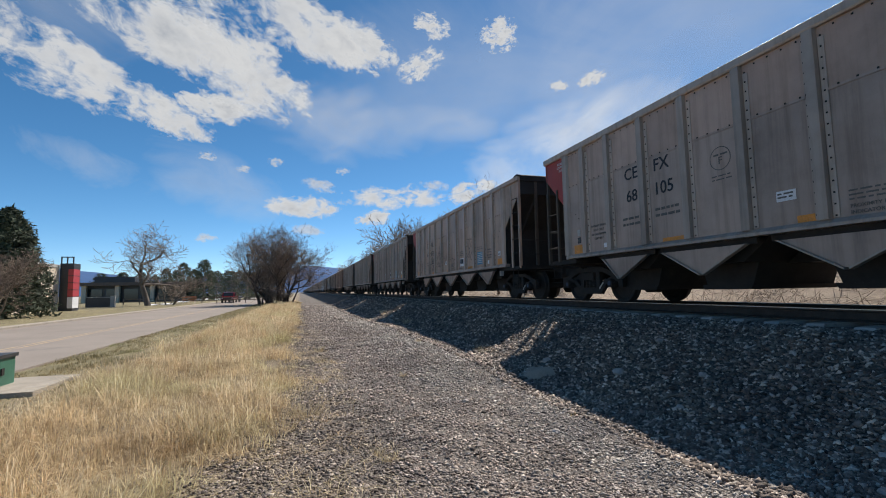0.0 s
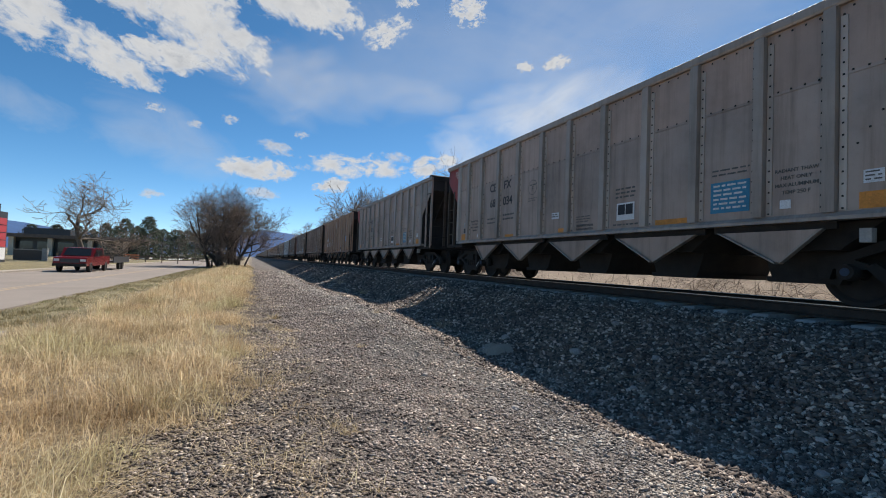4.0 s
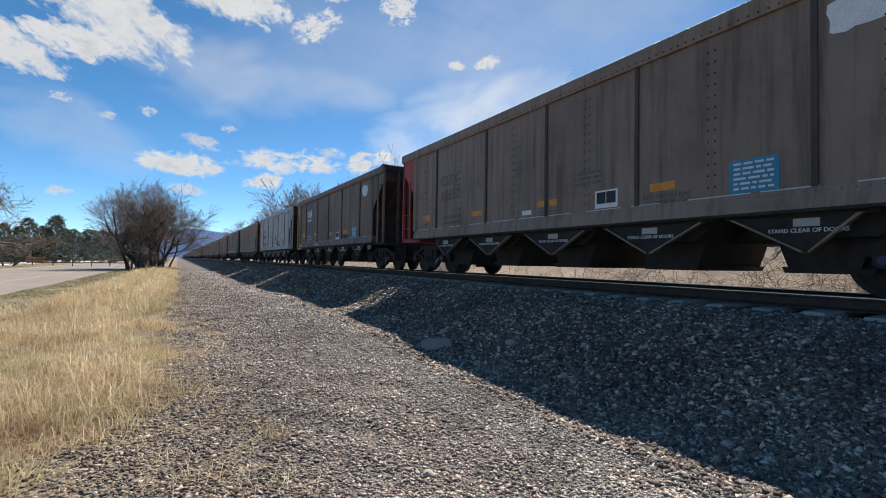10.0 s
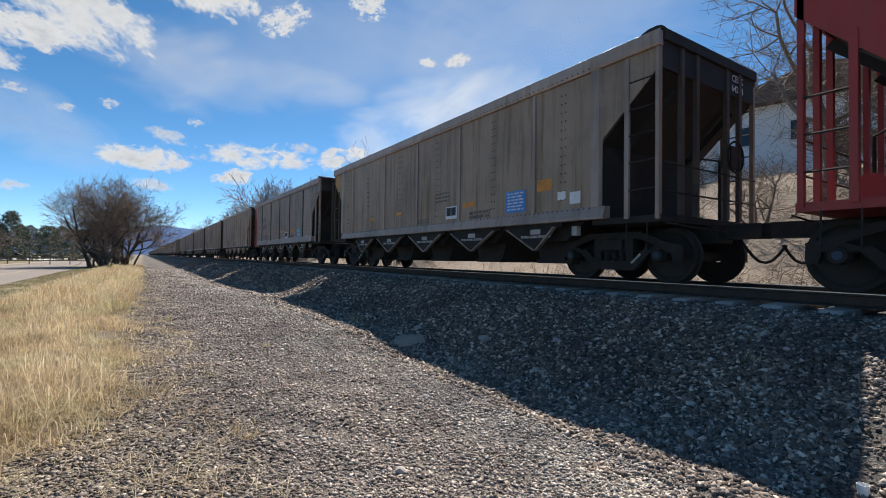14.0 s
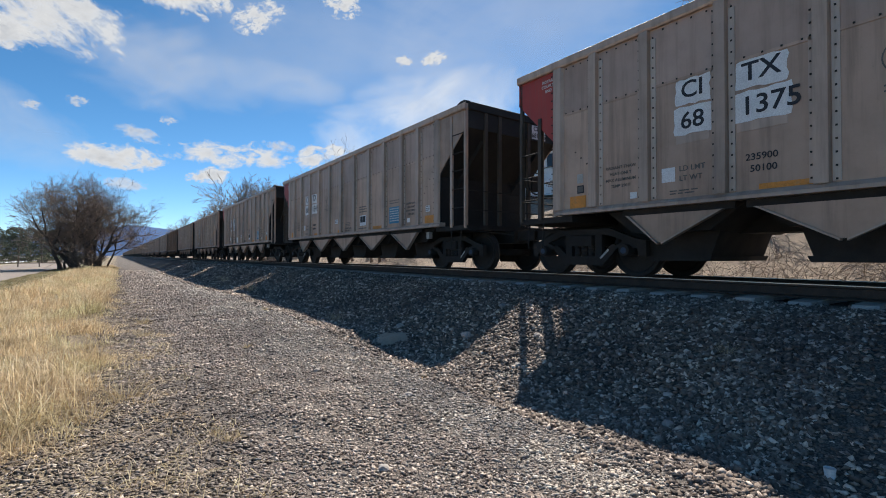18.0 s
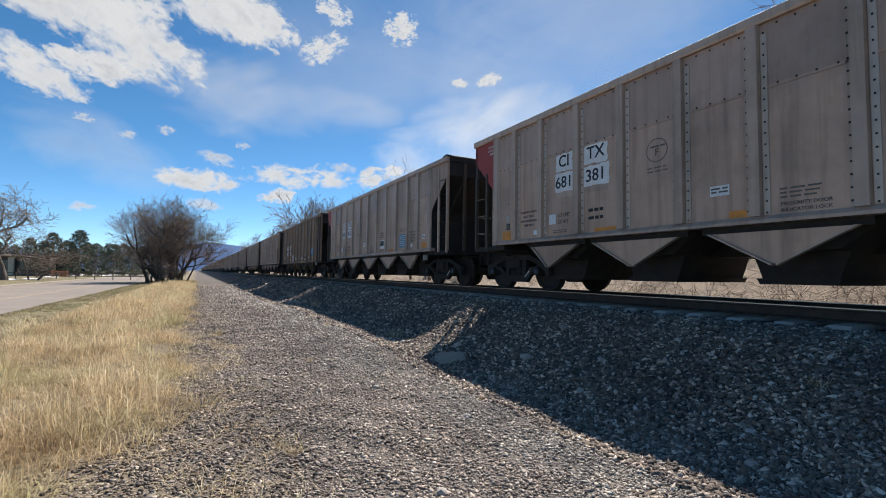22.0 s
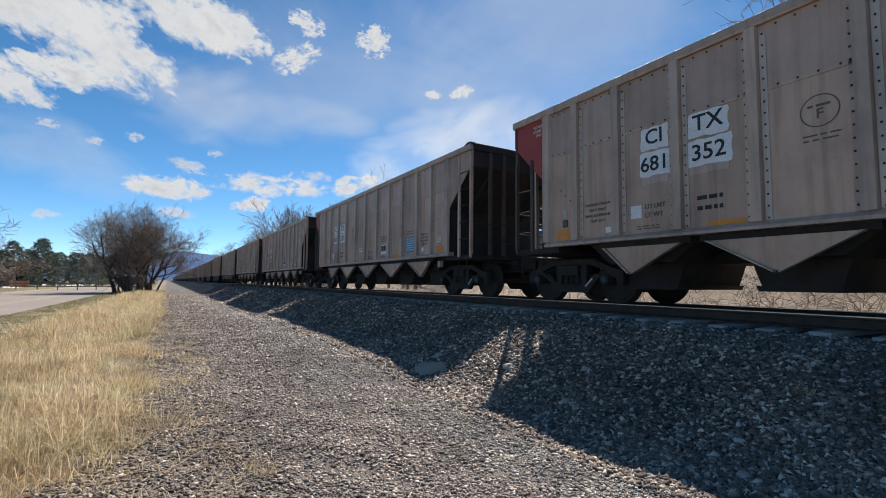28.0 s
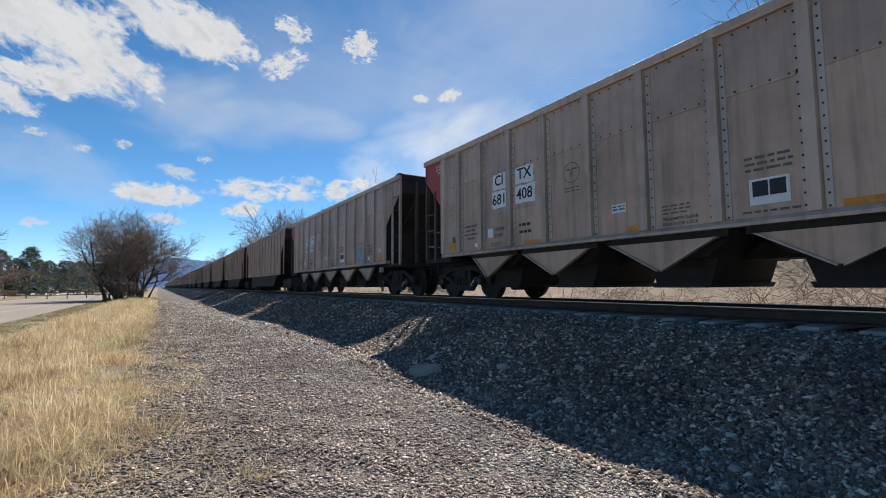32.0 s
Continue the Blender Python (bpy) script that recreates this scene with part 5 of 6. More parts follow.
PINES = [(-12.2, 118, 8.4, 8), (-10.2, 112, 8.8, 8), (-7.4, 125, 7.0, 8), (-5.8, 135, 7.2, 9), (-8.9, 140, 7.6, 9), (-11.2, 135, 7.8, 9), (-4.4, 150, 7.8, 10), (-13.8, 140, 8.2, 8), (-6.6, 160, 8.6, 11), (-16.0, 150, 7.6, 9), (-9.6, 160, 8.6, 11), (-3.0, 165, 8.2, 11), (-14.8, 125, 6.0, 7), (-17.6, 165, 8.2, 10), (-5.0, 175, 8.8, 11), (-7.9, 180, 9.6, 12), (-12.8, 170, 9.0, 12), (-19.4, 170, 8.0, 11)]
for i, (az, d, h, w) in enumerate(PINES):
    conifer(spot(az, d), h, w, 40 + i, "dark green rounded pine beyond the road", 520, bottom=0.06, blunt=0.42)
for i, (az, d, h, st, lean) in enumerate([(14.5, 62, 11.2, 6, 0.6), (12.6, 66, 9.6, 5, 0.6), (16.2, 60, 9.0, 5, 0.6), (7.4, 110, 10.6, 5, 0.6), (5.9, 130, 9.0, 4, 0.6), (9.4, 100, 8.6, 5, 0.6), (27.0, 34, 9.4, 3, 0.5), (24.6, 38, 8.6, 2, 0.5), (38.0, 40, 7.6, 3, 0.5)]):
    x, y, z = spot(az, d)
    bare_tree((x, y, z), max(3.5, h + 0.9 - z), st, lean, 60 + i, "bare leafless tree behind the tracks", 4, BARK, PALETWIG, 0.14, 0.62, 0.02 if d > 50 else 0.008, 0.42, "bare_tree", (2, 3), 0.3, 0.8)
bare_tree(spot(73.0, 22), 11.5, 1, 0.25, 81, "spreading bare tree by the house behind the tracks", 4, BARK, TWIG, 0.24, 0.9, 0.007, 0.36)
bare_tree(spot(68.0, 21), 3.2, 5, 0.9, 94, "bare shrub on the dirt bank", 3, BARK, TWIG, 0.06, 0.8, 0.006, 0.42, "bare_shrub")
bare_tree(spot(82.0, 20), 10.5, 2, 0.3, 85, "spreading bare tree on the dirt bank", 4, BARK, TWIG, 0.2, 0.9, 0.007, 0.38)


for i, (az, d, h) in enumerate([(75.0, 25, 2.6), (79.5, 22, 3.6), (83.0, 24, 5.4), (86.0, 22, 5.0), (63.0, 30, 1.8), (53.0, 30, 1.8)]):
    bare_tree(spot(az, d), h, 7, 0.8, 110 + i, "dense brown bare shrub on the dirt bank", 3, BARK, TWIG, 0.06, 0.75, 0.010, 0.46, "bare_shrub", (3, 4), 0.3, 0.9)


def brush():
    """Dry scrub and fallen sticks on the bank behind the track."""
    rng = random.Random(7)
    segs = []
    for i in range(900):
        x, y = 12.0 + 15 * rng.random() ** 1.3, rng.uniform(-6, 14 if i % 2 else 60)
        z = ground_z(x, y)
        for _ in range(7):
            d = Vector((rng.gauss(0, 1), rng.gauss(0, 1), abs(rng.gauss(0.3, 0.5)))).normalized()
            p = Vector((x + rng.gauss(0, 0.4), y + rng.gauss(0, 0.5), z - 0.03))
            m = p + d * rng.uniform(0.25, 0.8)
            segs.append((0, p, m, 0.009, 0.006))
            segs.append((0, m, m + (d + Vector((rng.gauss(0, 0.5), rng.gauss(0, 0.5), rng.gauss(-0.1, 0.4)))) * 0.4, 0.009, 0.004))
    tagged(new("dry_brush", limb_mesh("dry_brush", segs, 3, PALETWIG)), "dry scrub and fallen sticks on the dirt bank", "brush", kind="stuff")


brush()


# ---- buildings and street things on the far side of the road ----
def tan_building():
    b = thing("office_building", (-23.5, 56.3, 0.1), "tan stucco building with a dark sign tower", "building")
    part("wall", Geo().box(-9, 0, -12, 0, 0, 4.45), WALLTAN, b)
    part("parapet", Geo().box(-9.1, 0.06, -12.1, -0.01, 4.45, 4.75), CONCRETE, b)
    for y in (-10.5, -7.5, -4.5, -1.8):
        part("wall_joint", Geo().box(0.0, 0.02, y - 0.03, y + 0.03, 0.1, 4.4), KERB, b)
    part("sign_tower", Geo().box(0.02, 1.2, 0.01, 1.5, 0, 4.9), WALLDARK, b, "dark metal sign tower")
    fr = Geo().box(0.04, 1.18, 0.02, 0.12, 5.5, 5.6)
    for x in (0.1, 0.6, 1.12):
        fr.box(x - 0.05, x + 0.05, 0.02, 0.12, 4.9, 5.5)
    part("tower_frame", fr, WALLDARK, b)
    for i in range(4):
        part("sign_panel", Geo().box(0.78, 1.24, -0.08, 1.3, 1.5 + 0.72 * i, 2.14 + 0.72 * i), SIGNRED, b, "red sign panel")
    part("panel_base", Geo().box(0.78, 1.24, -0.07, 1.3, 0.3, 1.45), WHITE, b)
    return b


def dark_building():
    b = thing("flat_roofed_building", spot(-17.0, 118, 0.1), "long dark flat-roofed building with wide eaves", "building")
    part("wall", Geo().box(-9, 12, 2, 14, 0, 3.6), WALLDARK, b)
    part("roof", Geo().box(-10.5, 14, 0, 15, 3.6, 4.3), ROOF, b)
    part("upper_storey", Geo().box(-7.5, 0, 3, 12, 4.3, 5.6), WALLDARK, b)
    for x in (-8.5, -2.5, 4.0, 10.0):
        part("column", Geo().box(x - 0.4, x + 0.4, 0.6, 1.4, 0, 3.6), WALLTAN, b)
    for i in range(6):
        w = part("window", Geo().box(-8.2 + 3.3 * i, -5.6 + 3.3 * i, 1.9, 1.97, 0.6, 2.9), GLASS, b)
        part("window_sill", Geo().box(-8.3 + 3.3 * i, -5.5 + 3.3 * i, 1.8, 2.0, 0.5, 0.58), CONCRETE, w)
    return b


tan_building()
dark_building()


def low_wall():
    w = thing("low_wall", spot(-19.4, 76, 0.12), "low grey masonry sign wall with pale end pier", "wall")
    part("wall_face", Geo().box(-1.6, 1.2, -0.15, 0.15, 0, 1.25), WALLDARK, w)
    part("pier", Geo().box(1.2, 1.7, -0.25, 0.25, 0, 1.5), CONCRETE, w)
    part("coping", Geo().box(-1.7, 1.22, -0.22, 0.22, 1.25, 1.35), CONCRETE, w)


low_wall()


def fence_row(at, n, turn):
    f = thing("rail_fence", at, "low pale rail fence along the lawn", "fence", turn=turn)
    for i in range(n):
        part("post", Geo().box(2.2 * i - 0.06, 2.2 * i + 0.06, -0.06, 0.06, -0.1, 1.0), PALEBARK, f)
    for z in (0.45, 0.85):
        part("rail", Geo().box(0, 2.2 * (n - 1), -0.03, 0.03, z - 0.06, z + 0.06), PALEBARK, f)


fence_row(spot(-17.5, 88, 0.1), 12, 4)
fence_row(spot(-14.6, 112, 0.1), 5, 8)
br = thing("road_barrier", spot(-11.6, 92, 0.12), "orange work barrier on the lawn", "barrier")
for i in range(3):
    part("board", Geo().box(-1.1, 1.1, -0.03, 0.03, 0.25 + 0.32 * i, 0.47 + 0.32 * i), BARRIER, br)
for x in (-0.9, 0.9):
    part("leg", Geo().box(x - 0.05, x + 0.05, 0.031, 0.1, 0, 1.2), WHITE, br)


def snow_patch(at, rx, ry, seed):
    rng = random.Random(seed)
    n = 18
    ring = [(rx * (0.75 + 0.35 * rng.random()) * math.cos(2 * math.pi * i / n), ry * (0.75 + 0.35 * rng.random()) * math.sin(2 * math.pi * i / n)) for i in range(n)]
    verts = [(0, 0, 0.16)] + [(x * 0.6, y * 0.6, 0.11) for x, y in ring] + [(x, y, -0.03) for x, y in ring]
    faces = [(0, 1 + i, 1 + (i + 1) % n) for i in range(n)] + [(1 + i, 1 + n + i, 1 + n + (i + 1) % n, 1 + (i + 1) % n) for i in range(n)]
    ob = new("snow_patch", Geo().add(verts, faces).mesh("snow_patch", SNOW, True))
    ob.location = at
    tagged(ob, "patch of old snow melting on the lawn", "snow", "snow patches on the lawn")


for i, (az, d, rx, ry) in enumerate([(-15.0, 80, 0.9, 1.2), (-13.6, 84, 1.2, 1.2), (-12.4, 105, 1.6, 3), (-10.3, 120, 1.8, 5), (-8.6, 128, 1.5, 6), (-7.6, 140, 2.0, 8), (-9.4, 150, 2.4, 9), (-6.8, 165, 2.2, 10), (-18.6, 90, 1.0, 1.4)]):
    snow_patch(spot(az, d, 0.12), rx, ry, i)


def utility_box():
    b = thing("utility_box", (-5.05, 9.75, 0.02), "green weathered steel utility cabinet on a concrete pad", "utility box")
    part("pad", Geo().box(-1.2, 0.95, -0.75, 0.95, -0.1, 0.07), KERB, b)
    part("cabinet", Geo().prism([(-0.35, 0.07), (0.4, 0.07), (0.4, 0.54), (-0.35, 0.54)], "x", -0.72, 0.15), GREENBOX, b)
    part("lid", Geo().box(-0.75, 0.18, -0.38, 0.43, 0.54, 0.60), WALLDARK, b)
    part("latch", Geo().box(0.15, 0.17, -0.02, 0.06, 0.25, 0.37), STEEL, b)


utility_box()


def pickup_truck():
    """A dark red pickup that tows a low flat trailer; its nose points to -y."""
    v = thing("pickup_truck", (-11.9, 86, 0), "dark red pickup truck towing a flat trailer", "vehicle")
    side = [(0.0, 0.45), (0.0, 0.95), (0.12, 1.06), (1.35, 1.14), (1.95, 1.76), (3.6, 1.80), (3.95, 1.2), (5.7, 1.18), (5.7, 0.5)]
    part("body", Geo().prism([(y, z) for y, z in side], "x", -0.97, 0.97), PICKUP, v)
    part("windscreen", Geo().add([(-0.82, 1.40, 1.17), (0.82, 1.40, 1.17), (0.74, 1.93, 1.72), (-0.74, 1.93, 1.72), (-0.82, 1.36, 1.18), (0.82, 1.36, 1.18), (0.74, 1.89, 1.74), (-0.74, 1.89, 1.74)], [(4, 5, 6, 7), (0, 3, 2, 1), (0, 1, 5, 4), (1, 2, 6, 5), (2, 3, 7, 6), (3, 0, 4, 7)]), GLASS, v)
    for s in (-1, 1):
        part("side_window", Geo().prism([(1.75, 1.2), (2.02, 1.68), (3.5, 1.70), (3.7, 1.22)], "x", s * 0.96, s * 0.985), GLASS, v)
        part("headlight", Geo().box(s * 0.6, s * 0.92, -0.02, 0.02, 0.78, 0.95), WHITE, v)
        part("mirror", Geo().box(s * 0.98, s * 1.2, 1.75, 1.85, 1.15, 1.38), WALLDARK, v)
    part("grille", Geo().box(-0.55, 0.55, -0.02, 0.02, 0.68, 0.96), WALLDARK, v)
    part("bumper", Geo().box(-0.98, 0.98, -0.1, 0.06, 0.42, 0.62), STEEL, v)
    bed = part("trailer_deck", Geo().box(-1.05, 1.05, 6.6, 11.8, 0.62, 0.78), WALLDARK, v)
    part("trailer_tongue", Geo().box(-0.06, 0.06, 5.7, 6.6, 0.5, 0.6), WALLDARK, bed)
    part("trailer_rail", Geo().box(-1.05, -0.98, 6.6, 11.8, 0.78, 1.15).box(0.98, 1.05, 6.6, 11.8, 0.78, 1.15), WALLDARK, bed)
    for y in (1.0, 4.7, 9.0, 9.9):
        for s in (-1, 1):
            tyre = part("tyre", Geo().ring_profile([(-0.11, 0.22), (-0.11, 0.33), (-0.07, 0.37), (0.07, 0.37), (0.11, 0.33), (0.11, 0.22)], (0, 0, 0), "x", 18), RUBBER, v)
            tyre.location = (s * 0.88, y, 0.37)
            part("rim", Geo().ring_profile([(0.1 * s, 0.0), (0.105 * s, 0.1), (0.09 * s, 0.215), (-0.09 * s, 0.215)], (0, 0, 0), "x", 14), STEEL, tyre)
    return v


TRUCK = pickup_truck()


def parked_car(at, material, label, turn=0):
    v = thing("parked_car", at, label, "car", "cars far along the road", turn)
    part("body", Geo().prism([(0, 0.35), (0, 0.85), (1.1, 0.98), (1.7, 1.45), (3.1, 1.48), (3.9, 1.0), (4.5, 0.95), (4.5, 0.35)], "x", -0.9, 0.9), material, v)
    part("window_band", Geo().prism([(1.25, 1.0), (1.75, 1.41), (3.05, 1.43), (3.7, 1.02)], "x", -0.905, 0.905), GLASS, v)
    for y in (0.85, 3.6):
        for s in (-1, 1):
            part("tyre", Geo().tube((s * 0.72, y, 0.33), (s * 0.92, y, 0.33), 0.33, sides=14), RUBBER, v)


parked_car(spot(-7.2, 150, 0.12), WALLDARK, "dark parked car near the pines", 20)
parked_car(spot(-9.0, 140, 0.12), WALLDARK, "dark parked car beyond the lawn", 80)
parked_car(spot(-8.2, 170, 0.12), WALLGREY, "pale parked car beyond the lawn", 70)


def house(az, dist, z, turn, label):
    x, y, _ = spot(az, dist)
    h = thing("house", (x, y, z), label, "house", turn=turn)
    part("wall", Geo().box(-4, 4, -3.2, 7, 0, 4.4), WALLGREY, h)
    for i in range(15):
        part("siding_board", Geo().prism([(-4.035, 0.29 * i + 0.02), (-4.001, 0.29 * i + 0.02), (-4.001, 0.29 * i + 0.28), (-4.012, 0.29 * i + 0.28)], "y", -3.2, 7), WALLGREY, h)
    part("roof", Geo().prism([(-4.0, 4.3), (8.0, 4.3), (8.0, 4.5), (2.0, 6.0), (-4.0, 4.5)], "x", -4.9, 4.9), ROOF, h)
    for yy in (-1.2, 2.6, 5.2):
        w = part("window", Geo().box(-4.05, -3.99, yy, yy + 0.8, 2.1, 3.2), GLASS, h)
        part("window_frame", Geo().box(-4.08, -4.0, yy - 0.1, yy, 2.0, 3.3).box(-4.08, -4.0, yy + 0.8, yy + 0.9, 2.0, 3.3).box(-4.08, -4.0, yy, yy + 0.8, 3.2, 3.3).box(-4.1, -4.0, yy, yy + 0.8, 2.0, 2.1), WHITE, w)
    p = part("porch_roof", Geo().prism([(7.6, 3.4), (11.4, 3.4), (11.4, 3.6), (9.5, 4.4), (7.6, 3.6)], "x", -4.8, -1.0), ROOF, h)
    for yy in (7.9, 9.4, 10.9):
        part("porch_post", Geo().box(-4.6, -4.35, yy, yy + 0.25, 0, 3.4), WHITE, p)
    part("porch_wall", Geo().box(-3.0, -1.0, 7.05, 11.2, 0, 3.4), WALLGREY, p)


house(57.5, 40.0, 6.3, 34, "pale grey sided house with a brown roof on the bank")
house(76.5, 36.0, 6.4, 12, "pale house with a brown roof and porch among bare trees")


def mountains():
    verts, faces = [], []
    n = 160
    for i in range(n + 1):
        az = -60 + 150 * i / n
        d = 4300
        el = 2.3 + 0.75 * math.sin(az * 0.21 + 1.0) + 0.4 * noise.noise(Vector((az * 0.35, 0, 0))) + 0.25 * noise.noise(Vector((az * 1.3, 5, 0)))
        el = max(0.3, el)
        for k, (dd, f) in enumerate(((d - 900, 0.0), (d - 350, 0.55 + 0.1 * noise.noise(Vector((az, 9, 0)))), (d, 1.0), (d + 200, 0.3))):
            verts.append((dd * math.sin(radians(az)), dd * math.cos(radians(az)), -5 + f * (4300 * math.tan(radians(el)) + 6)))
    for i in range(n):
        for k in range(3):
            a = i * 4 + k
            faces.append((a, a + 4, a + 5, a + 1))
    tagged(new("mountains", quick_mesh("mountains", verts, faces, MOUNTAIN)), "far blue mountain ridge", "mountain", kind="structure")


mountains()


# ---- clouds: a drifting layer far behind everything ----
def cloud_material(name, soft):
    m = bpy.data.materials.new(name)
    t, n, l, p = nodes_of(m)
    n.remove(p)
    tc = n.new("ShaderNodeTexCoord")
    oi = n.new("ShaderNodeObjectInfo")
    shift = n.new("ShaderNodeMath")
    shift.operation, shift.inputs[1].default_value = "MULTIPLY", 60.0
    l.new(oi.outputs["Random"], shift.inputs[0])

    flat = n.new("ShaderNodeMapping")
    flat.inputs["Scale"].default_value = (1.0, 1.6, 1.0)
    l.new(tc.outputs["Object"], flat.inputs[0])

    def fbm(scale, detail, rough, warp):
        tex = n.new("ShaderNodeTexNoise")
        tex.noise_dimensions = "4D"
        tex.inputs["Scale"].default_value, tex.inputs["Detail"].default_value, tex.inputs["Roughness"].default_value, tex.inputs["Distortion"].default_value = scale, detail, rough, warp
        l.new(flat.outputs[0], tex.inputs["Vector"])
        l.new(shift.outputs[0], tex.inputs["W"])
        return tex.outputs[0]

    def calc(op, a, b, c=None):
        k = n.new("ShaderNodeMath")
        k.operation = op
        for s, v in zip(k.inputs, (a, b, c)):
            if v is None:
                continue
            if isinstance(v, (int, float)):
                s.default_value = v
            else:
                l.new(v, s)
        return k.outputs[0]

    uv = n.new("ShaderNodeMapping")
    uv.inputs["Location"].default_value, uv.inputs["Scale"].default_value = (-1, -1, 0), (2, 2, 0)
    l.new(tc.outputs["Generated"], uv.inputs[0])
    dot = n.new("ShaderNodeVectorMath")
    dot.operation = "DOT_PRODUCT"
    l.new(uv.outputs[0], dot.inputs[0])
    l.new(uv.outputs[0], dot.inputs[1])
    r2 = dot.outputs["Value"]
    shape = calc("MULTIPLY_ADD", r2, -1.25, 0.62)
    puff = fbm(2.0 if soft in (0, 3) else 1.3, 13.0, 0.60, 0.5 if soft in (0, 3) else 0.8)
    val = calc("MULTIPLY_ADD", calc("SUBTRACT", puff, 0.5), 3.1 if soft in (0, 3) else 2.2, shape)
    if soft in (0, 3):
        val = calc("MULTIPLY_ADD", calc("SUBTRACT", fbm(5.5, 10.0, 0.62, 0.9), 0.5), 1.5, val)
    val = calc("MULTIPLY", val, calc("SUBTRACT", 1.0, calc("POWER", calc("MINIMUM", r2, 1.0), 6.0)))
    alpha = ramp(t, val, [(0.0, grey(0)), (0.16, grey(0.35)), (0.42, grey(0.9)), (0.7, grey(1.0))] if not soft else [(0.0, grey(0)), (0.3, grey(0.3)), (0.7, grey(0.75))] if soft == 3 else [(0.0, grey(0)), (1.0, grey(0.85 if soft == 2 else 0.34))]).outputs[0]
    lump = fbm(3.2, 6.0, 0.6, 0.2)
    sepg = n.new("ShaderNodeSeparateXYZ")
    l.new(tc.outputs["Generated"], sepg.inputs[0])
    # cloud shading is painted in: white rims, grey where thick and lumpy
    core = calc("ADD", calc("MULTIPLY", val, 0.42), calc("MULTIPLY", calc("SUBTRACT", lump, 0.3), 0.75))
    body = ramp(t, core, [(0.0, (0.90, 0.95, 1.0)), (0.34, (0.96, 0.98, 1.0)), (0.8, (0.58, 0.63, 0.71))]).outputs[0]
    # sunlit brightness given as emission
    em = n.new("ShaderNodeEmission")
    l.new(body, em.inputs[0])
    em.inputs[1].default_value = (0.53, 0.56, 0.66, 0.52)[soft]
    tr = n.new("ShaderNodeBsdfTransparent")
    mx = n.new("ShaderNodeMixShader")
    l.new(alpha, mx.inputs[0])
    l.new(tr.outputs[0], mx.inputs[1])
    l.new(em.outputs[0], mx.inputs[2])
    l.new(mx.outputs[0], n["Material Output"].inputs[0])
    return m


CLOUD, HAZE_GLOW, VEIL, WISP = cloud_material("cloud_white", 0), cloud_material("cloud_haze", 1), cloud_material("cloud_veil", 2), cloud_material("cloud_wisp", 3)
# azimuth, elevation, width and height in degrees, tilt; soft veils marked 1, the two widest added to brighten the sky
CLOUD_ROWS = [
    (-23.5, 21.8, 24.0, 8.2, -20, 0), (-15.5, 19.6, 16.0, 5.6, -20, 0), (-13.5, 27.6, 26.0, 13.0, -24, 0), (-5.6, 24.2, 21.0, 11.0, -20, 0), (-9.0, 20.6, 12.0, 4.6, -8, 0),
    (-0.5, 31.0, 26.0, 9.5, -20, 0), (6.8, 28.4, 12.0, 7.0, -16, 0), (-22.0, 33.0, 24.0, 9.0, -10, 0), (-24.0, 27.4, 26.0, 10.0, -12, 1), (4.5, 20.4, 15.0, 12.0, 30, 1),
    (14.8, 27.0, 8.0, 4.4, 25, 0), (16.4, 31.0, 6.0, 3.4, -20, 0), (25.2, 29.8, 5.6, 5.2, 0, 0), (36.2, 24.0, 4.4, 2.2, 15, 0), (32.3, 23.7, 2.7, 1.7, 0, 0),
    (0.1, 10.2, 12.4, 3.6, 0, 0), (10.7, 11.5, 17.0, 4.4, 0, 0), (8.9, 9.0, 6.0, 2.4, 10, 0), (20.8, 12.0, 10.0, 3.4, 10, 0), (16.4, 13.0, 5.0, 1.6, -8, 3),
    # the 62 and 50 degree patches paint a glow on the sunward sky
    (33.0, 16.5, 38.0, 15.0, 16, 2), (22.0, 27.0, 62.0, 28.0, 0, 1), (50.0, 30.0, 50.0, 34.0, 0, 1), (2.4, 20.4, 32.0, 13.0, -10, 1), (-8.2, 12.0, 24.0, 10.0, -20, 1), (2.1, 12.8, 5.4, 2.3, -10, 3), (-10.2, 15.2, 2.4, 1.6, 0, 3),
    (4.9, 14.6, 2.4, 1.2, 0, 3), (-6.4, 14.2, 2.2, 1.2, 0, 3), (-2.9, 15.2, 2.4, 1.4, 0, 3), (-10.1, 6.2, 3.6, 1.3, 0, 3), (0.8, 7.4, 5.0, 1.8, 0, 3), (-21.1, 13.2, 16.0, 6.0, -20, 1), (15.8, 20.6, 24.0, 6.0, -5, 1),
]
CLOUDS = []


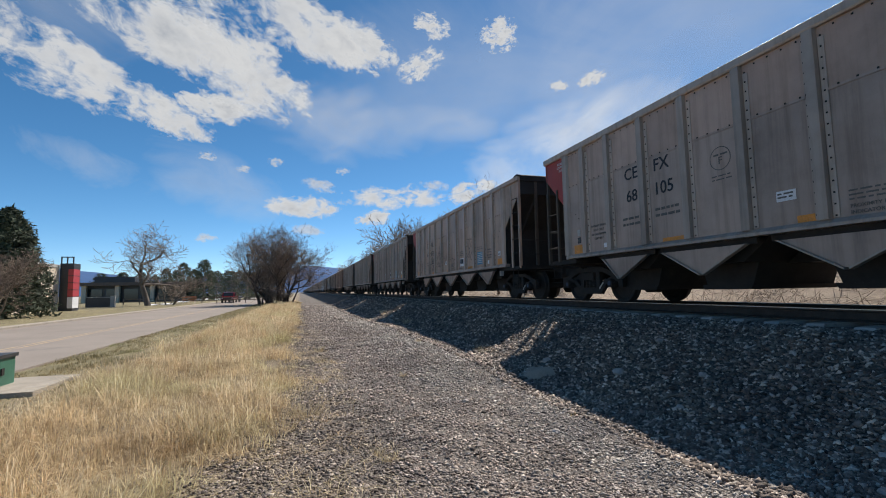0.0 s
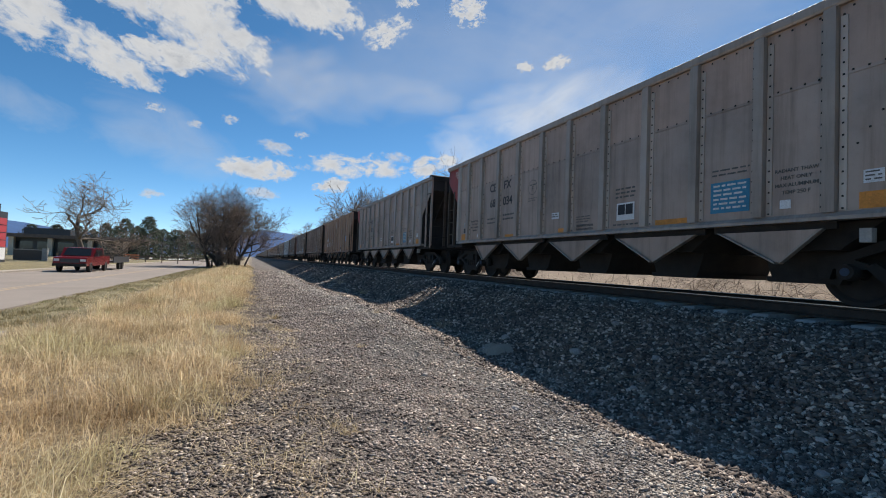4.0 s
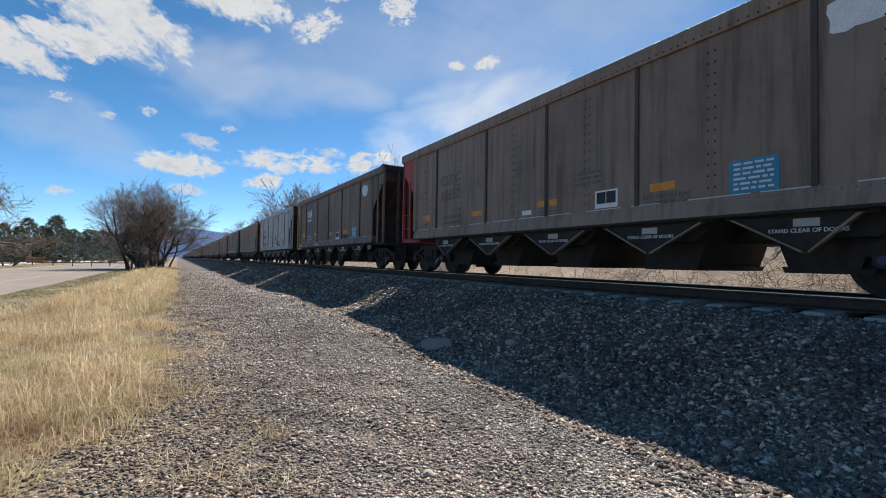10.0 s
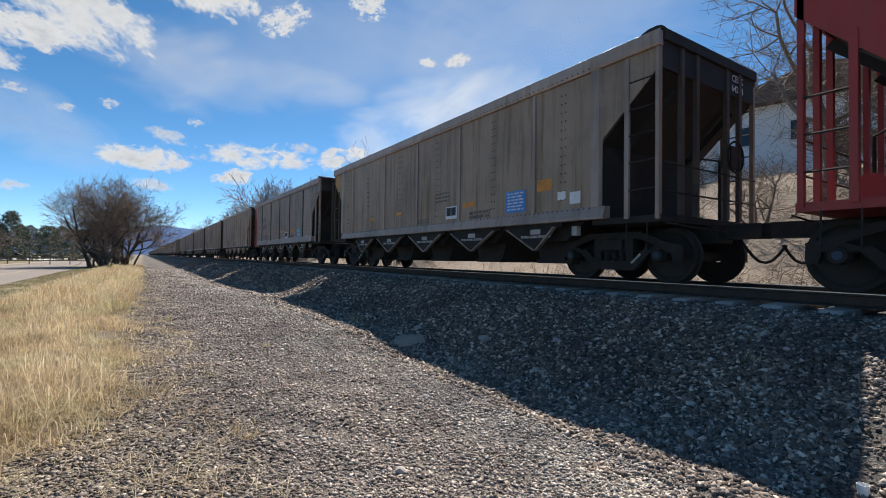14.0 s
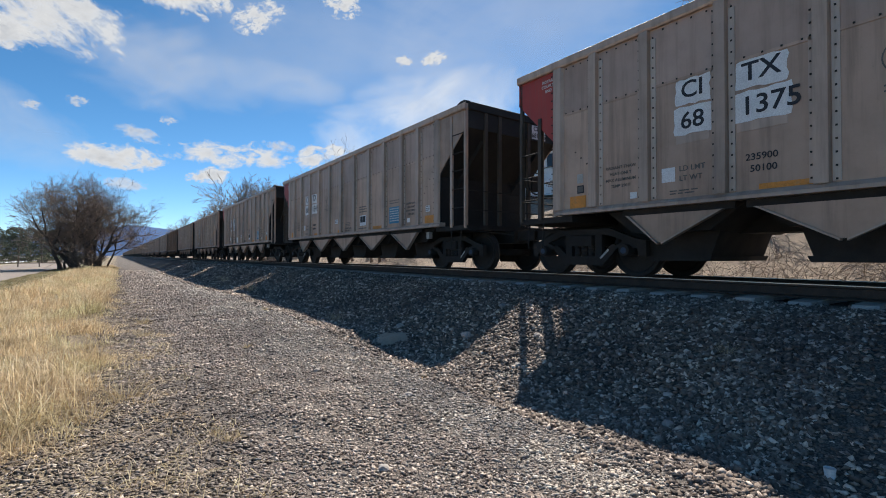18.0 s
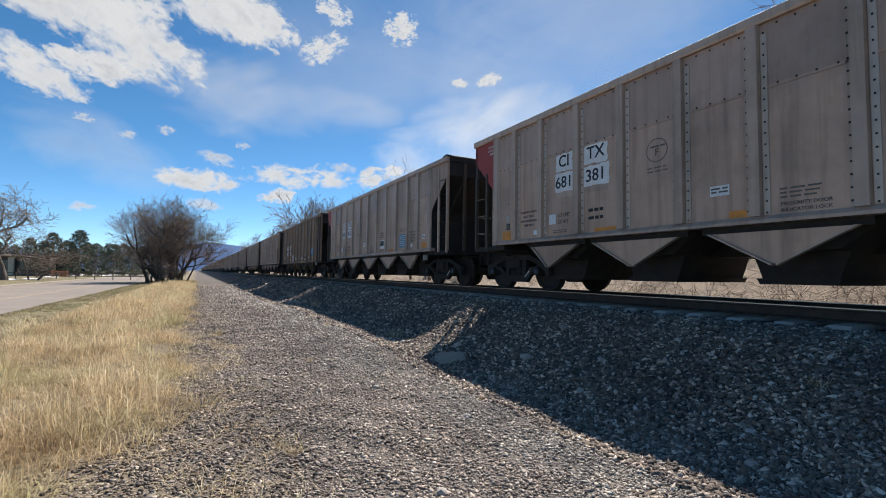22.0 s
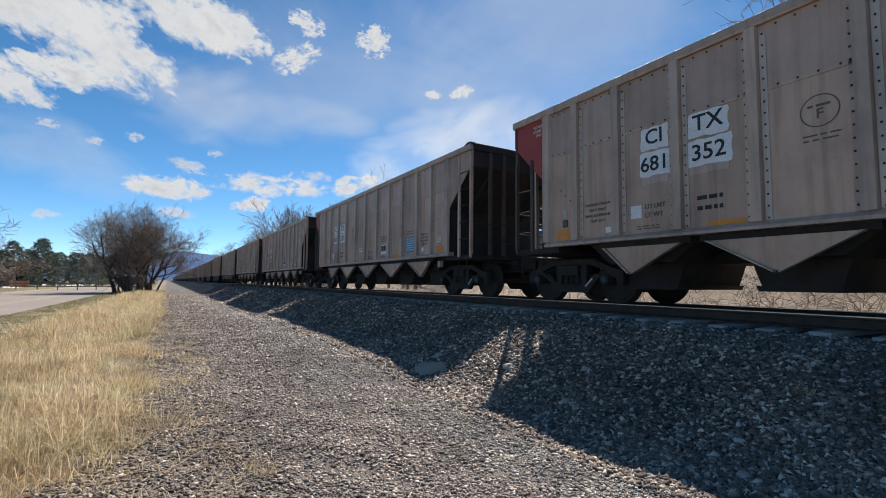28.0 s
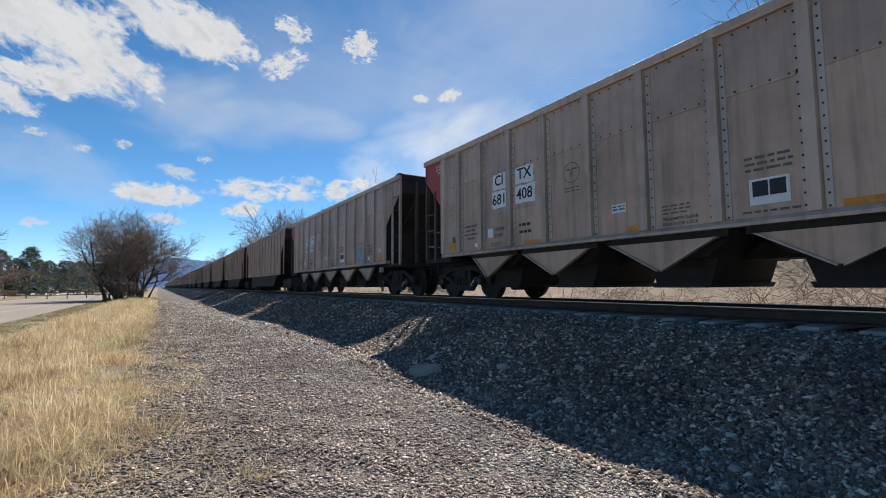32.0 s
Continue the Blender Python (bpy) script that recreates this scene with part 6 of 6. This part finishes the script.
def build_clouds():
    for az, el, w, h, tilt, soft in CLOUD_ROWS:
        r = min(3900.0, 400.0 / math.sin(radians(el)))
        c = Vector((math.sin(radians(az)) * math.cos(radians(el)), math.cos(radians(az)) * math.cos(radians(el)), math.sin(radians(el)))) * r
        sx, sy = r * math.tan(radians(w / 2)), r * math.tan(radians(h / 2))
        n = 8
        verts = [(2 * i / n - 1, sy / sx * (2 * j / n - 1), -0.02 * ((2 * i / n - 1) ** 2 + (2 * j / n - 1) ** 2)) for j in range(n + 1) for i in range(n + 1)]
        faces = [(j * (n + 1) + i, j * (n + 1) + i + 1, (j + 1) * (n + 1) + i + 1, (j + 1) * (n + 1) + i) for j in range(n) for i in range(n)]
        ob = new("cloud", quick_mesh("cloud", verts, faces, (CLOUD, HAZE_GLOW, VEIL, WISP)[soft]))
        ob.matrix_world = Matrix.Translation(c) @ (c.to_track_quat("-Z", "Y").to_matrix().to_4x4()) @ pose(0, 0, 0, 0, 0, tilt) @ Matrix.Scale(sx, 4)
        tagged(ob, "thin white veil of cloud and painted sky glow" if soft in (1, 2) else "small wisp of white cloud" if soft else "white fair-weather cloud drifting in the sky", "cloud", "clouds", "structure")
        CLOUDS.append(ob)


build_clouds()


# ---- small things on the ground ----
def mound():
    n, m = 26, 10
    verts, faces = [], []
    for j in range(m + 1):
        for i in range(n):
            a, q = 2 * math.pi * i / n, j / m
            w = 1 + 0.35 * noise.noise(Vector((math.cos(a) * 1.5, math.sin(a) * 1.5, 4)))
            x, y = 4.0 + 0.34 * w * q * math.cos(a), 7.2 + 0.55 * w * q * math.sin(a)
            verts.append((x, y, ground_z(x, y) + 0.10 * (1 - q * q) - 0.035 + 0.03 * noise.noise(Vector((x * 4, y * 4, 1)))))
    for j in range(m):
        for i in range(n):
            faces.append((j * n + i, j * n + (i + 1) % n, (j + 1) * n + (i + 1) % n, (j + 1) * n + i))
    tagged(new("sand_mound", quick_mesh("sand_mound", verts, faces, SAND)), "low mound of pale sand at the foot of the ballast", "mound")


mound()


def rough_stones(name, label, category, points, sizes, material, seed, flat=0.6):
    """Angular chips as one mesh: six corners each, pushed about."""
    base = np.array([(1, 0, 0), (0.25, 1, 0.2), (-1, 0.2, 0), (-0.2, -1, -0.2), (0.15, 0.1, 1), (-0.1, 0, -1)], float)
    tri = np.array([(0, 1, 4), (1, 2, 4), (2, 3, 4), (3, 0, 4), (1, 0, 5), (2, 1, 5), (3, 2, 5), (0, 3, 5)])
    rng = np.random.default_rng(seed)
    n = len(points)
    v = base[None] * rng.uniform(0.65, 1.35, (n, 6, 1)) + rng.normal(0, 0.22, (n, 6, 3))
    v = v * np.stack([rng.uniform(0.9, 1.6, n), rng.uniform(0.6, 1.1, n), rng.uniform(flat * 0.6, flat * 1.3, n)], -1)[:, None]
    a, b = rng.uniform(0, 2 * np.pi, n), rng.normal(0, 0.45, n)
    ca, sa_, cb, sb = np.cos(a), np.sin(a), np.cos(b), np.sin(b)
    x, y, z = v[..., 0], v[..., 1], v[..., 2]
    y, z = y * cb[:, None] - z * sb[:, None], y * sb[:, None] + z * cb[:, None]
    x, y = x * ca[:, None] - y * sa_[:, None], x * sa_[:, None] + y * ca[:, None]
    v = np.stack([x, y, z], -1) * np.asarray(sizes)[:, None, None] + np.asarray(points)[:, None]
    faces = (tri[None] + 6 * np.arange(n)[:, None, None]).reshape(-1, 3)
    me = quick_mesh(name, v.reshape(-1, 3), faces, material)
    return tagged(new(name, me), label, category, kind="stuff")


def verge_edge(y):
    """Where the dry grass gives way to gravel."""
    return -0.02 + 0.42 * noise.noise(Vector((y * 0.45, 1.0, 0))) + 0.28 * noise.noise(Vector((y * 1.7, 7.0, 0))) - 0.62 * (1 - ease(4.6, 7.2, y)) - 0.5 * math.exp(-((y - 14.5) / 1.1) ** 2) - 0.25 * math.exp(-((y - 9.6) / 0.7) ** 2)


def scatter(seed, x0, x1, near, far, count, grow_by, picks):
    """Points thinning with distance along the bank."""
    rng = random.Random(seed)
    pts, sizes = [], []
    for _ in range(count):
        y = near * (far / near) ** rng.random()
        x = rng.uniform(x0, x1)
        s = rng.choice(picks) * (1 + grow_by * y)
        pts.append((x, y, ground_z(x, y) + s * 0.3))
        sizes.append(s)
    return pts, sizes


def gravel():
    pts, sizes = [], []
    p, s = scatter(21, -1.4, 4.1, 1.7, 60, 175000, 0.05, (0.005, 0.006, 0.007, 0.009, 0.010, 0.011, 0.013, 0.018))
    rng = random.Random(41)
    for _ in range(24000):
        x, y, w = rng.uniform(-0.7, 3.3), rng.uniform(-5, 1.8), rng.choice((0.008, 0.010, 0.012, 0.016))
        p.append((x, y, ground_z(x, y) + 0.3 * w))
        s.append(w)
    for q, w in zip(p, s):
        if q[0] > verge_edge(q[1]) - 0.4 * random.random():
            pts.append(q)
            sizes.append(w)
    sets = {"toe": ([], []), "mid": ([], []), "dark": ([], [])}
    for q, w in zip(pts, sizes):
        lie = q[0] + 1.1 * noise.noise(Vector((q[0] * 0.8, q[1] * 0.45, 8))) + 0.5 * noise.noise(Vector((q[0] * 2.4, q[1] * 1.6, 2))) + random.gauss(0, 0.25)
        kind = "toe" if lie > 2.55 else "dark" if lie < 0.25 + 0.35 * (1 - ease(4, 9, q[1])) else "mid"
        sets[kind][0].append(q)
        sets[kind][1].append(w)
    rough_stones("gravel", "loose grey and brown crushed gravel of the shoulder", "gravel", *sets["mid"], STONE, 3, 0.55)
    rough_stones("pale_gravel", "pale grey crushed stone along the foot of the ballast", "gravel", *sets["toe"], TOE_STONE, 5, 0.6)
    rough_stones("dark_gravel", "dark soiled gravel along the grass verge", "gravel", *sets["dark"], DARK_STONE, 6, 0.55)
    p, s = scatter(22, 3.3, 7.1, 1.2, 60, 66000, 0.038, (0.012, 0.015, 0.018, 0.021, 0.025, 0.031))
    rng = random.Random(31)
    for _ in range(19000):
        x, y = rng.uniform(2.9, 7.1), rng.uniform(-5, 2.4)
        w = rng.choice((0.013, 0.016, 0.019, 0.023, 0.03))
        p.append((x, y, ground_z(x, y) + 0.3 * w))
        s.append(w)
    rough_stones("ballast_stones", "dark angular ballast stones on the bank", "ballast", p, s, BALLAST, 4, 0.75)


gravel()


def grass(name, label, seed, count, x0, x1, y0, y1, h, material, edge=False, width=0.004, lie=0.55):
    """Blades in tufts: two leaning segments each, as one mesh."""
    rng = np.random.default_rng(seed)
    tufts = count // 14
    ty = y0 + (y1 - y0) * rng.random(tufts) ** 1.9
    tx = rng.uniform(x0, x1, tufts)
    keep = np.ones(tufts, bool)
    if edge:
        lim = np.array([verge_edge(y) for y in ty])
        bare = np.array([noise.noise(Vector((a * 0.9, b * 0.6, 6))) + 0.5 * noise.noise(Vector((a * 2.6, b * 1.9, 9))) for a, b in zip(tx, ty)])
        keep = (tx < lim + rng.normal(0, 0.14, tufts)) & (bare + 0.35 * rng.random(tufts) < 0.66)
    tx, ty = tx[keep], ty[keep]
    k = len(tx)
    X = np.repeat(tx, 14) + rng.normal(0, 0.06, k * 14)
    Y = np.repeat(ty, 14) + rng.normal(0, 0.06, k * 14)
    Z = np.repeat(np.array([ground_z(a, b) for a, b in zip(tx, ty)]), 14) - 0.02
    off = np.stack([X - np.repeat(tx, 14), Y - np.repeat(ty, 14)])
    patch = np.array([0.78 + 0.8 * noise.noise(Vector((a * 0.9, b * 0.6, 2))) + 0.35 * noise.noise(Vector((a * 2.7, b * 2.2, 4))) for a, b in zip(tx, ty)]) * np.clip((np.array([verge_edge(b) if edge else 9 for b in ty]) - tx) / 0.7 + 0.45, 0.3, 1)
    H = h * np.repeat(patch, 14) * rng.uniform(0.35, 1.3, k * 14)
    a = rng.uniform(0, 2 * np.pi, k * 14)
    lean = rng.uniform(0.08, lie, k * 14)
    a = np.arctan2(off[1], off[0]) + rng.normal(0, 1.3, k * 14)
    wid = width * (1 + 0.06 * Y)
    dx, dy = np.cos(a), np.sin(a)
    pts = []
    for f, l_, w in ((0, 0, 1.0), (0.6, 0.3, 0.8), (1.0, 1.0, 0.1)):
        cx, cy, cz = X + dx * lean * H * l_, Y + dy * lean * H * l_, Z + H * f * (1 - 0.3 * l_ * np.minimum(lean, 2.2))
        pts += [np.stack([cx - dy * wid * w, cy + dx * wid * w, cz], -1), np.stack([cx + dy * wid * w, cy - dx * wid * w, cz], -1)]
    v = np.stack(pts, 1).reshape(-1, 3)
    o = 6 * np.arange(k * 14)[:, None]
    faces = np.concatenate([o + [0, 1, 3, 2], o + [2, 3, 5, 4]], 0)
    tagged(new(name, quick_mesh(name, v, faces, material)), label, "grass", kind="stuff")


grass("dry_grass", "tall dry straw-coloured grass on the verge", 11, 90000, -3.6, 0.6, 1.8, 75, 0.44, GRASS, True, 0.0023, 2.1)
grass("matted_grass", "matted dry straw at the foot of the tall grass", 13, 100000, -3.9, 0.75, 1.8, 75, 0.2, MATTED, True, 0.003, 2.4)
grass("short_grass", "short dull green and tan grass beside the road", 12, 52000, -5.95, -3.0, 5.0, 75, 0.10, GREENISH, False, 0.004, 1.2)


grass("dry_grass", "tall dry straw-coloured grass on the verge behind", 16, 16000, -3.6, -0.5, -6, 1.9, 0.42, GRASS, False, 0.0025, 1.35)
grass("loose_straw", "loose dry stalks strewn on the gravel by the verge", 15, 5600, -1.2, 0.9, 2.2, 22, 0.13, GRASS, False, 0.0022, 4.0)


def fallen_sticks():
    """Bleached sticks and stalks that lie on the gravel and the bank."""
    rng = random.Random(17)
    rows = [(0.36, 7.08, 0.9, 215), (2.75, 2.4, 0.55, 60), (2.5, 2.5, 0.4, 20), (4.87, 1.94, 0.5, 10), (0.1, 4.6, 0.5, 70), (0.6, 3.6, 0.35, 110), (1.2, 5.4, 0.3, 30), (3.4, 3.6, 0.5, 150), (5.2, 3.4, 0.6, 20), (2.2, 6.4, 0.4, 80), (4.6, 4.4, 0.4, 120), (1.6, 9.2, 0.5, 200)]
    for x, y, n, a in rows:
        pts, p, d = [], Vector((x, y, ground_z(x, y) + 0.03)), radians(a)
        for i in range(6):
            pts.append(tuple(p))
            d += rng.uniform(-0.3, 0.3)
            p = p + Vector((math.cos(d), math.sin(d), 0)) * n / 5
            p.z = ground_z(p.x, p.y) + rng.uniform(0.02, 0.05)
        ob = new("stick", Geo().path(pts, rng.uniform(0.004, 0.009), 5).mesh("stick", PALETWIG))
        tagged(ob, "bleached dry stick lying on the gravel", "stick", "sticks on the gravel")


fallen_sticks()


def single_rocks():
    rows = [(4.63, 5.79, 0.10), (4.45, 7.62, 0.085), (4.51, 2.4, 0.05), (4.01, 2.13, 0.055), (1.66, 3.03, 0.045), (2.3, 6.2, 0.05), (5.0, 4.6, 0.06), (4.3, 4.3, 0.05), (2.7, 4.4, 0.045), (0.9, 2.9, 0.04), (5.6, 6.0, 0.07)]
    for i, (x, y, s) in enumerate(rows):
        rng = random.Random(i)
        bm = bmesh.new()
        bmesh.ops.create_icosphere(bm, subdivisions=2, radius=s)
        for v in bm.verts:
            v.co *= 1 + 0.35 * noise.noise(v.co * (1.4 / s) + Vector((i, 0, 0)))
            v.co.z *= 0.6
        me = bpy.data.meshes.new("rock")
        bm.to_mesh(me)
        bm.free()
        me.materials.append(SLEEPER)
        ob = new("rock", me)
        ob.matrix_world = pose(x, y, ground_z(x, y) + s * 0.25, 0, 0, rng.uniform(0, 360))
        tagged(ob, "pale angular rock lying on the ballast", "rock", "pale rocks on the ballast")


single_rocks()
cup = thing("paper_cup", (4.03, 1.0, ground_z(4.03, 1.0)), "crumpled white paper cup on the ballast", "litter")
part("cup_wall", Geo().ring_profile([(-0.01, 0.028), (0.07, 0.036), (0.07, 0.033), (0.0, 0.025)], (0, 0, 0), "z", 14), WHITE, cup)
part("cup_base", Geo().ring_profile([(0.0, 0.0), (0.0, 0.027), (-0.008, 0.027)], (0, 0, 0), "z", 14), WHITE, cup)


def weed(at, size, seed, label):
    rng = random.Random(seed)
    verts, faces = [], []
    for _ in range(60):
        a, r = rng.uniform(0, 2 * math.pi), rng.uniform(0, 0.35) * size
        o = Vector((r * math.cos(a), r * math.sin(a), -0.02))
        d = Vector((math.cos(a) * rng.uniform(0.1, 1.0), math.sin(a) * rng.uniform(0.1, 1.0), 1)).normalized() * size * rng.uniform(0.4, 1.0)
        w = d.orthogonal().normalized() * 0.0025 * (1 + 0.15 * at[1] / 5)
        n = len(verts)
        verts += [o - w, o + w, o + d * 0.6 + w * 0.7, o + d * 0.6 - w * 0.7, o + d + Vector((0, 0, -0.15 * size)), o + d + Vector((0, 0, -0.15 * size)) + w * 0.2]
        faces += [(n, n + 1, n + 2, n + 3), (n + 3, n + 2, n + 5, n + 4)]
    ob = new("grass_tuft", quick_mesh("grass_tuft", [tuple(v) for v in verts], faces, GRASS))
    ob.location = (at[0], at[1], ground_z(*at))
    tagged(ob, label, "grass tuft", "grass tufts on the gravel")


for i, (x, y, s) in enumerate([(0.83, 4.25, 0.16), (0.75, 4.45, 0.13), (4.21, 18.6, 0.4), (4.35, 19.2, 0.35), (4.0, 9.6, 0.3), (0.45, 10.5, 0.3), (0.5, 13.0, 0.35), (1.84, 8.3, 0.16), (3.2, 12.5, 0.2), (4.6, 26.0, 0.5), (0.1, 6.1, 0.4), (-0.2, 5.5, 0.35), (0.35, 8.4, 0.3), (3.3, 5.0, 0.14), (5.3, 2.2, 0.2)]):
    weed((x, y), s, 200 + i, "dry straw-coloured grass tuft growing in the gravel")


def motions():
    def travelled(t):
        return 4.92 + 10.906 * t + 0.0053 * t * t - 0.0000217 * t ** 3
    slack = {1: 0.04, 2: 0.05, 3: -0.05, 5: -0.06, 7: -0.05, 10: 0.12, 11: 0.1, 12: -0.13, 13: -0.13, 14: -0.14, 16: -0.1, 17: 0.04, 18: 0.16, 19: 0.1, 22: -0.06, 23: -0.05}
    for k, car in TRAIN.items():
        walk(car, [(t, pose(TRACK_X, PITCH * k - travelled(t) - slack.get(k, 0.0), RAIL_Z)) for t in (0, 4, 8, 12, 16, 20, 24, 28, 32)])
        near = [t for t in (i / 30 for i in range(961)) if 2 < PITCH * k - travelled(t) < 31]
        if not near or k > 24:
            continue
        for axle in [o for o in car.children if o.name.startswith("axle")]:
            y = axle.location.y
            rows = [(t, pose(0, y, 0.46, math.degrees(travelled(t) / 0.46) % 360.0)) for t in near]
            if near[0] > 0:
                rows = [(0, rows[0][1])] + rows
            walk(axle, rows + [(32, rows[-1][1])] if rows[-1][0] < 32 else rows)
    walk(TRUCK, [(t, pose(-11.9, 86 - 11.5 * t, 0.005)) for t in (0, 8, 16, 24, 32)])
    for c in CLOUDS:
        m = c.matrix_world.copy()
        walk(c, [(0, m), (32, Matrix.Translation((-22.8, 68, 0)) @ m)])


motions()
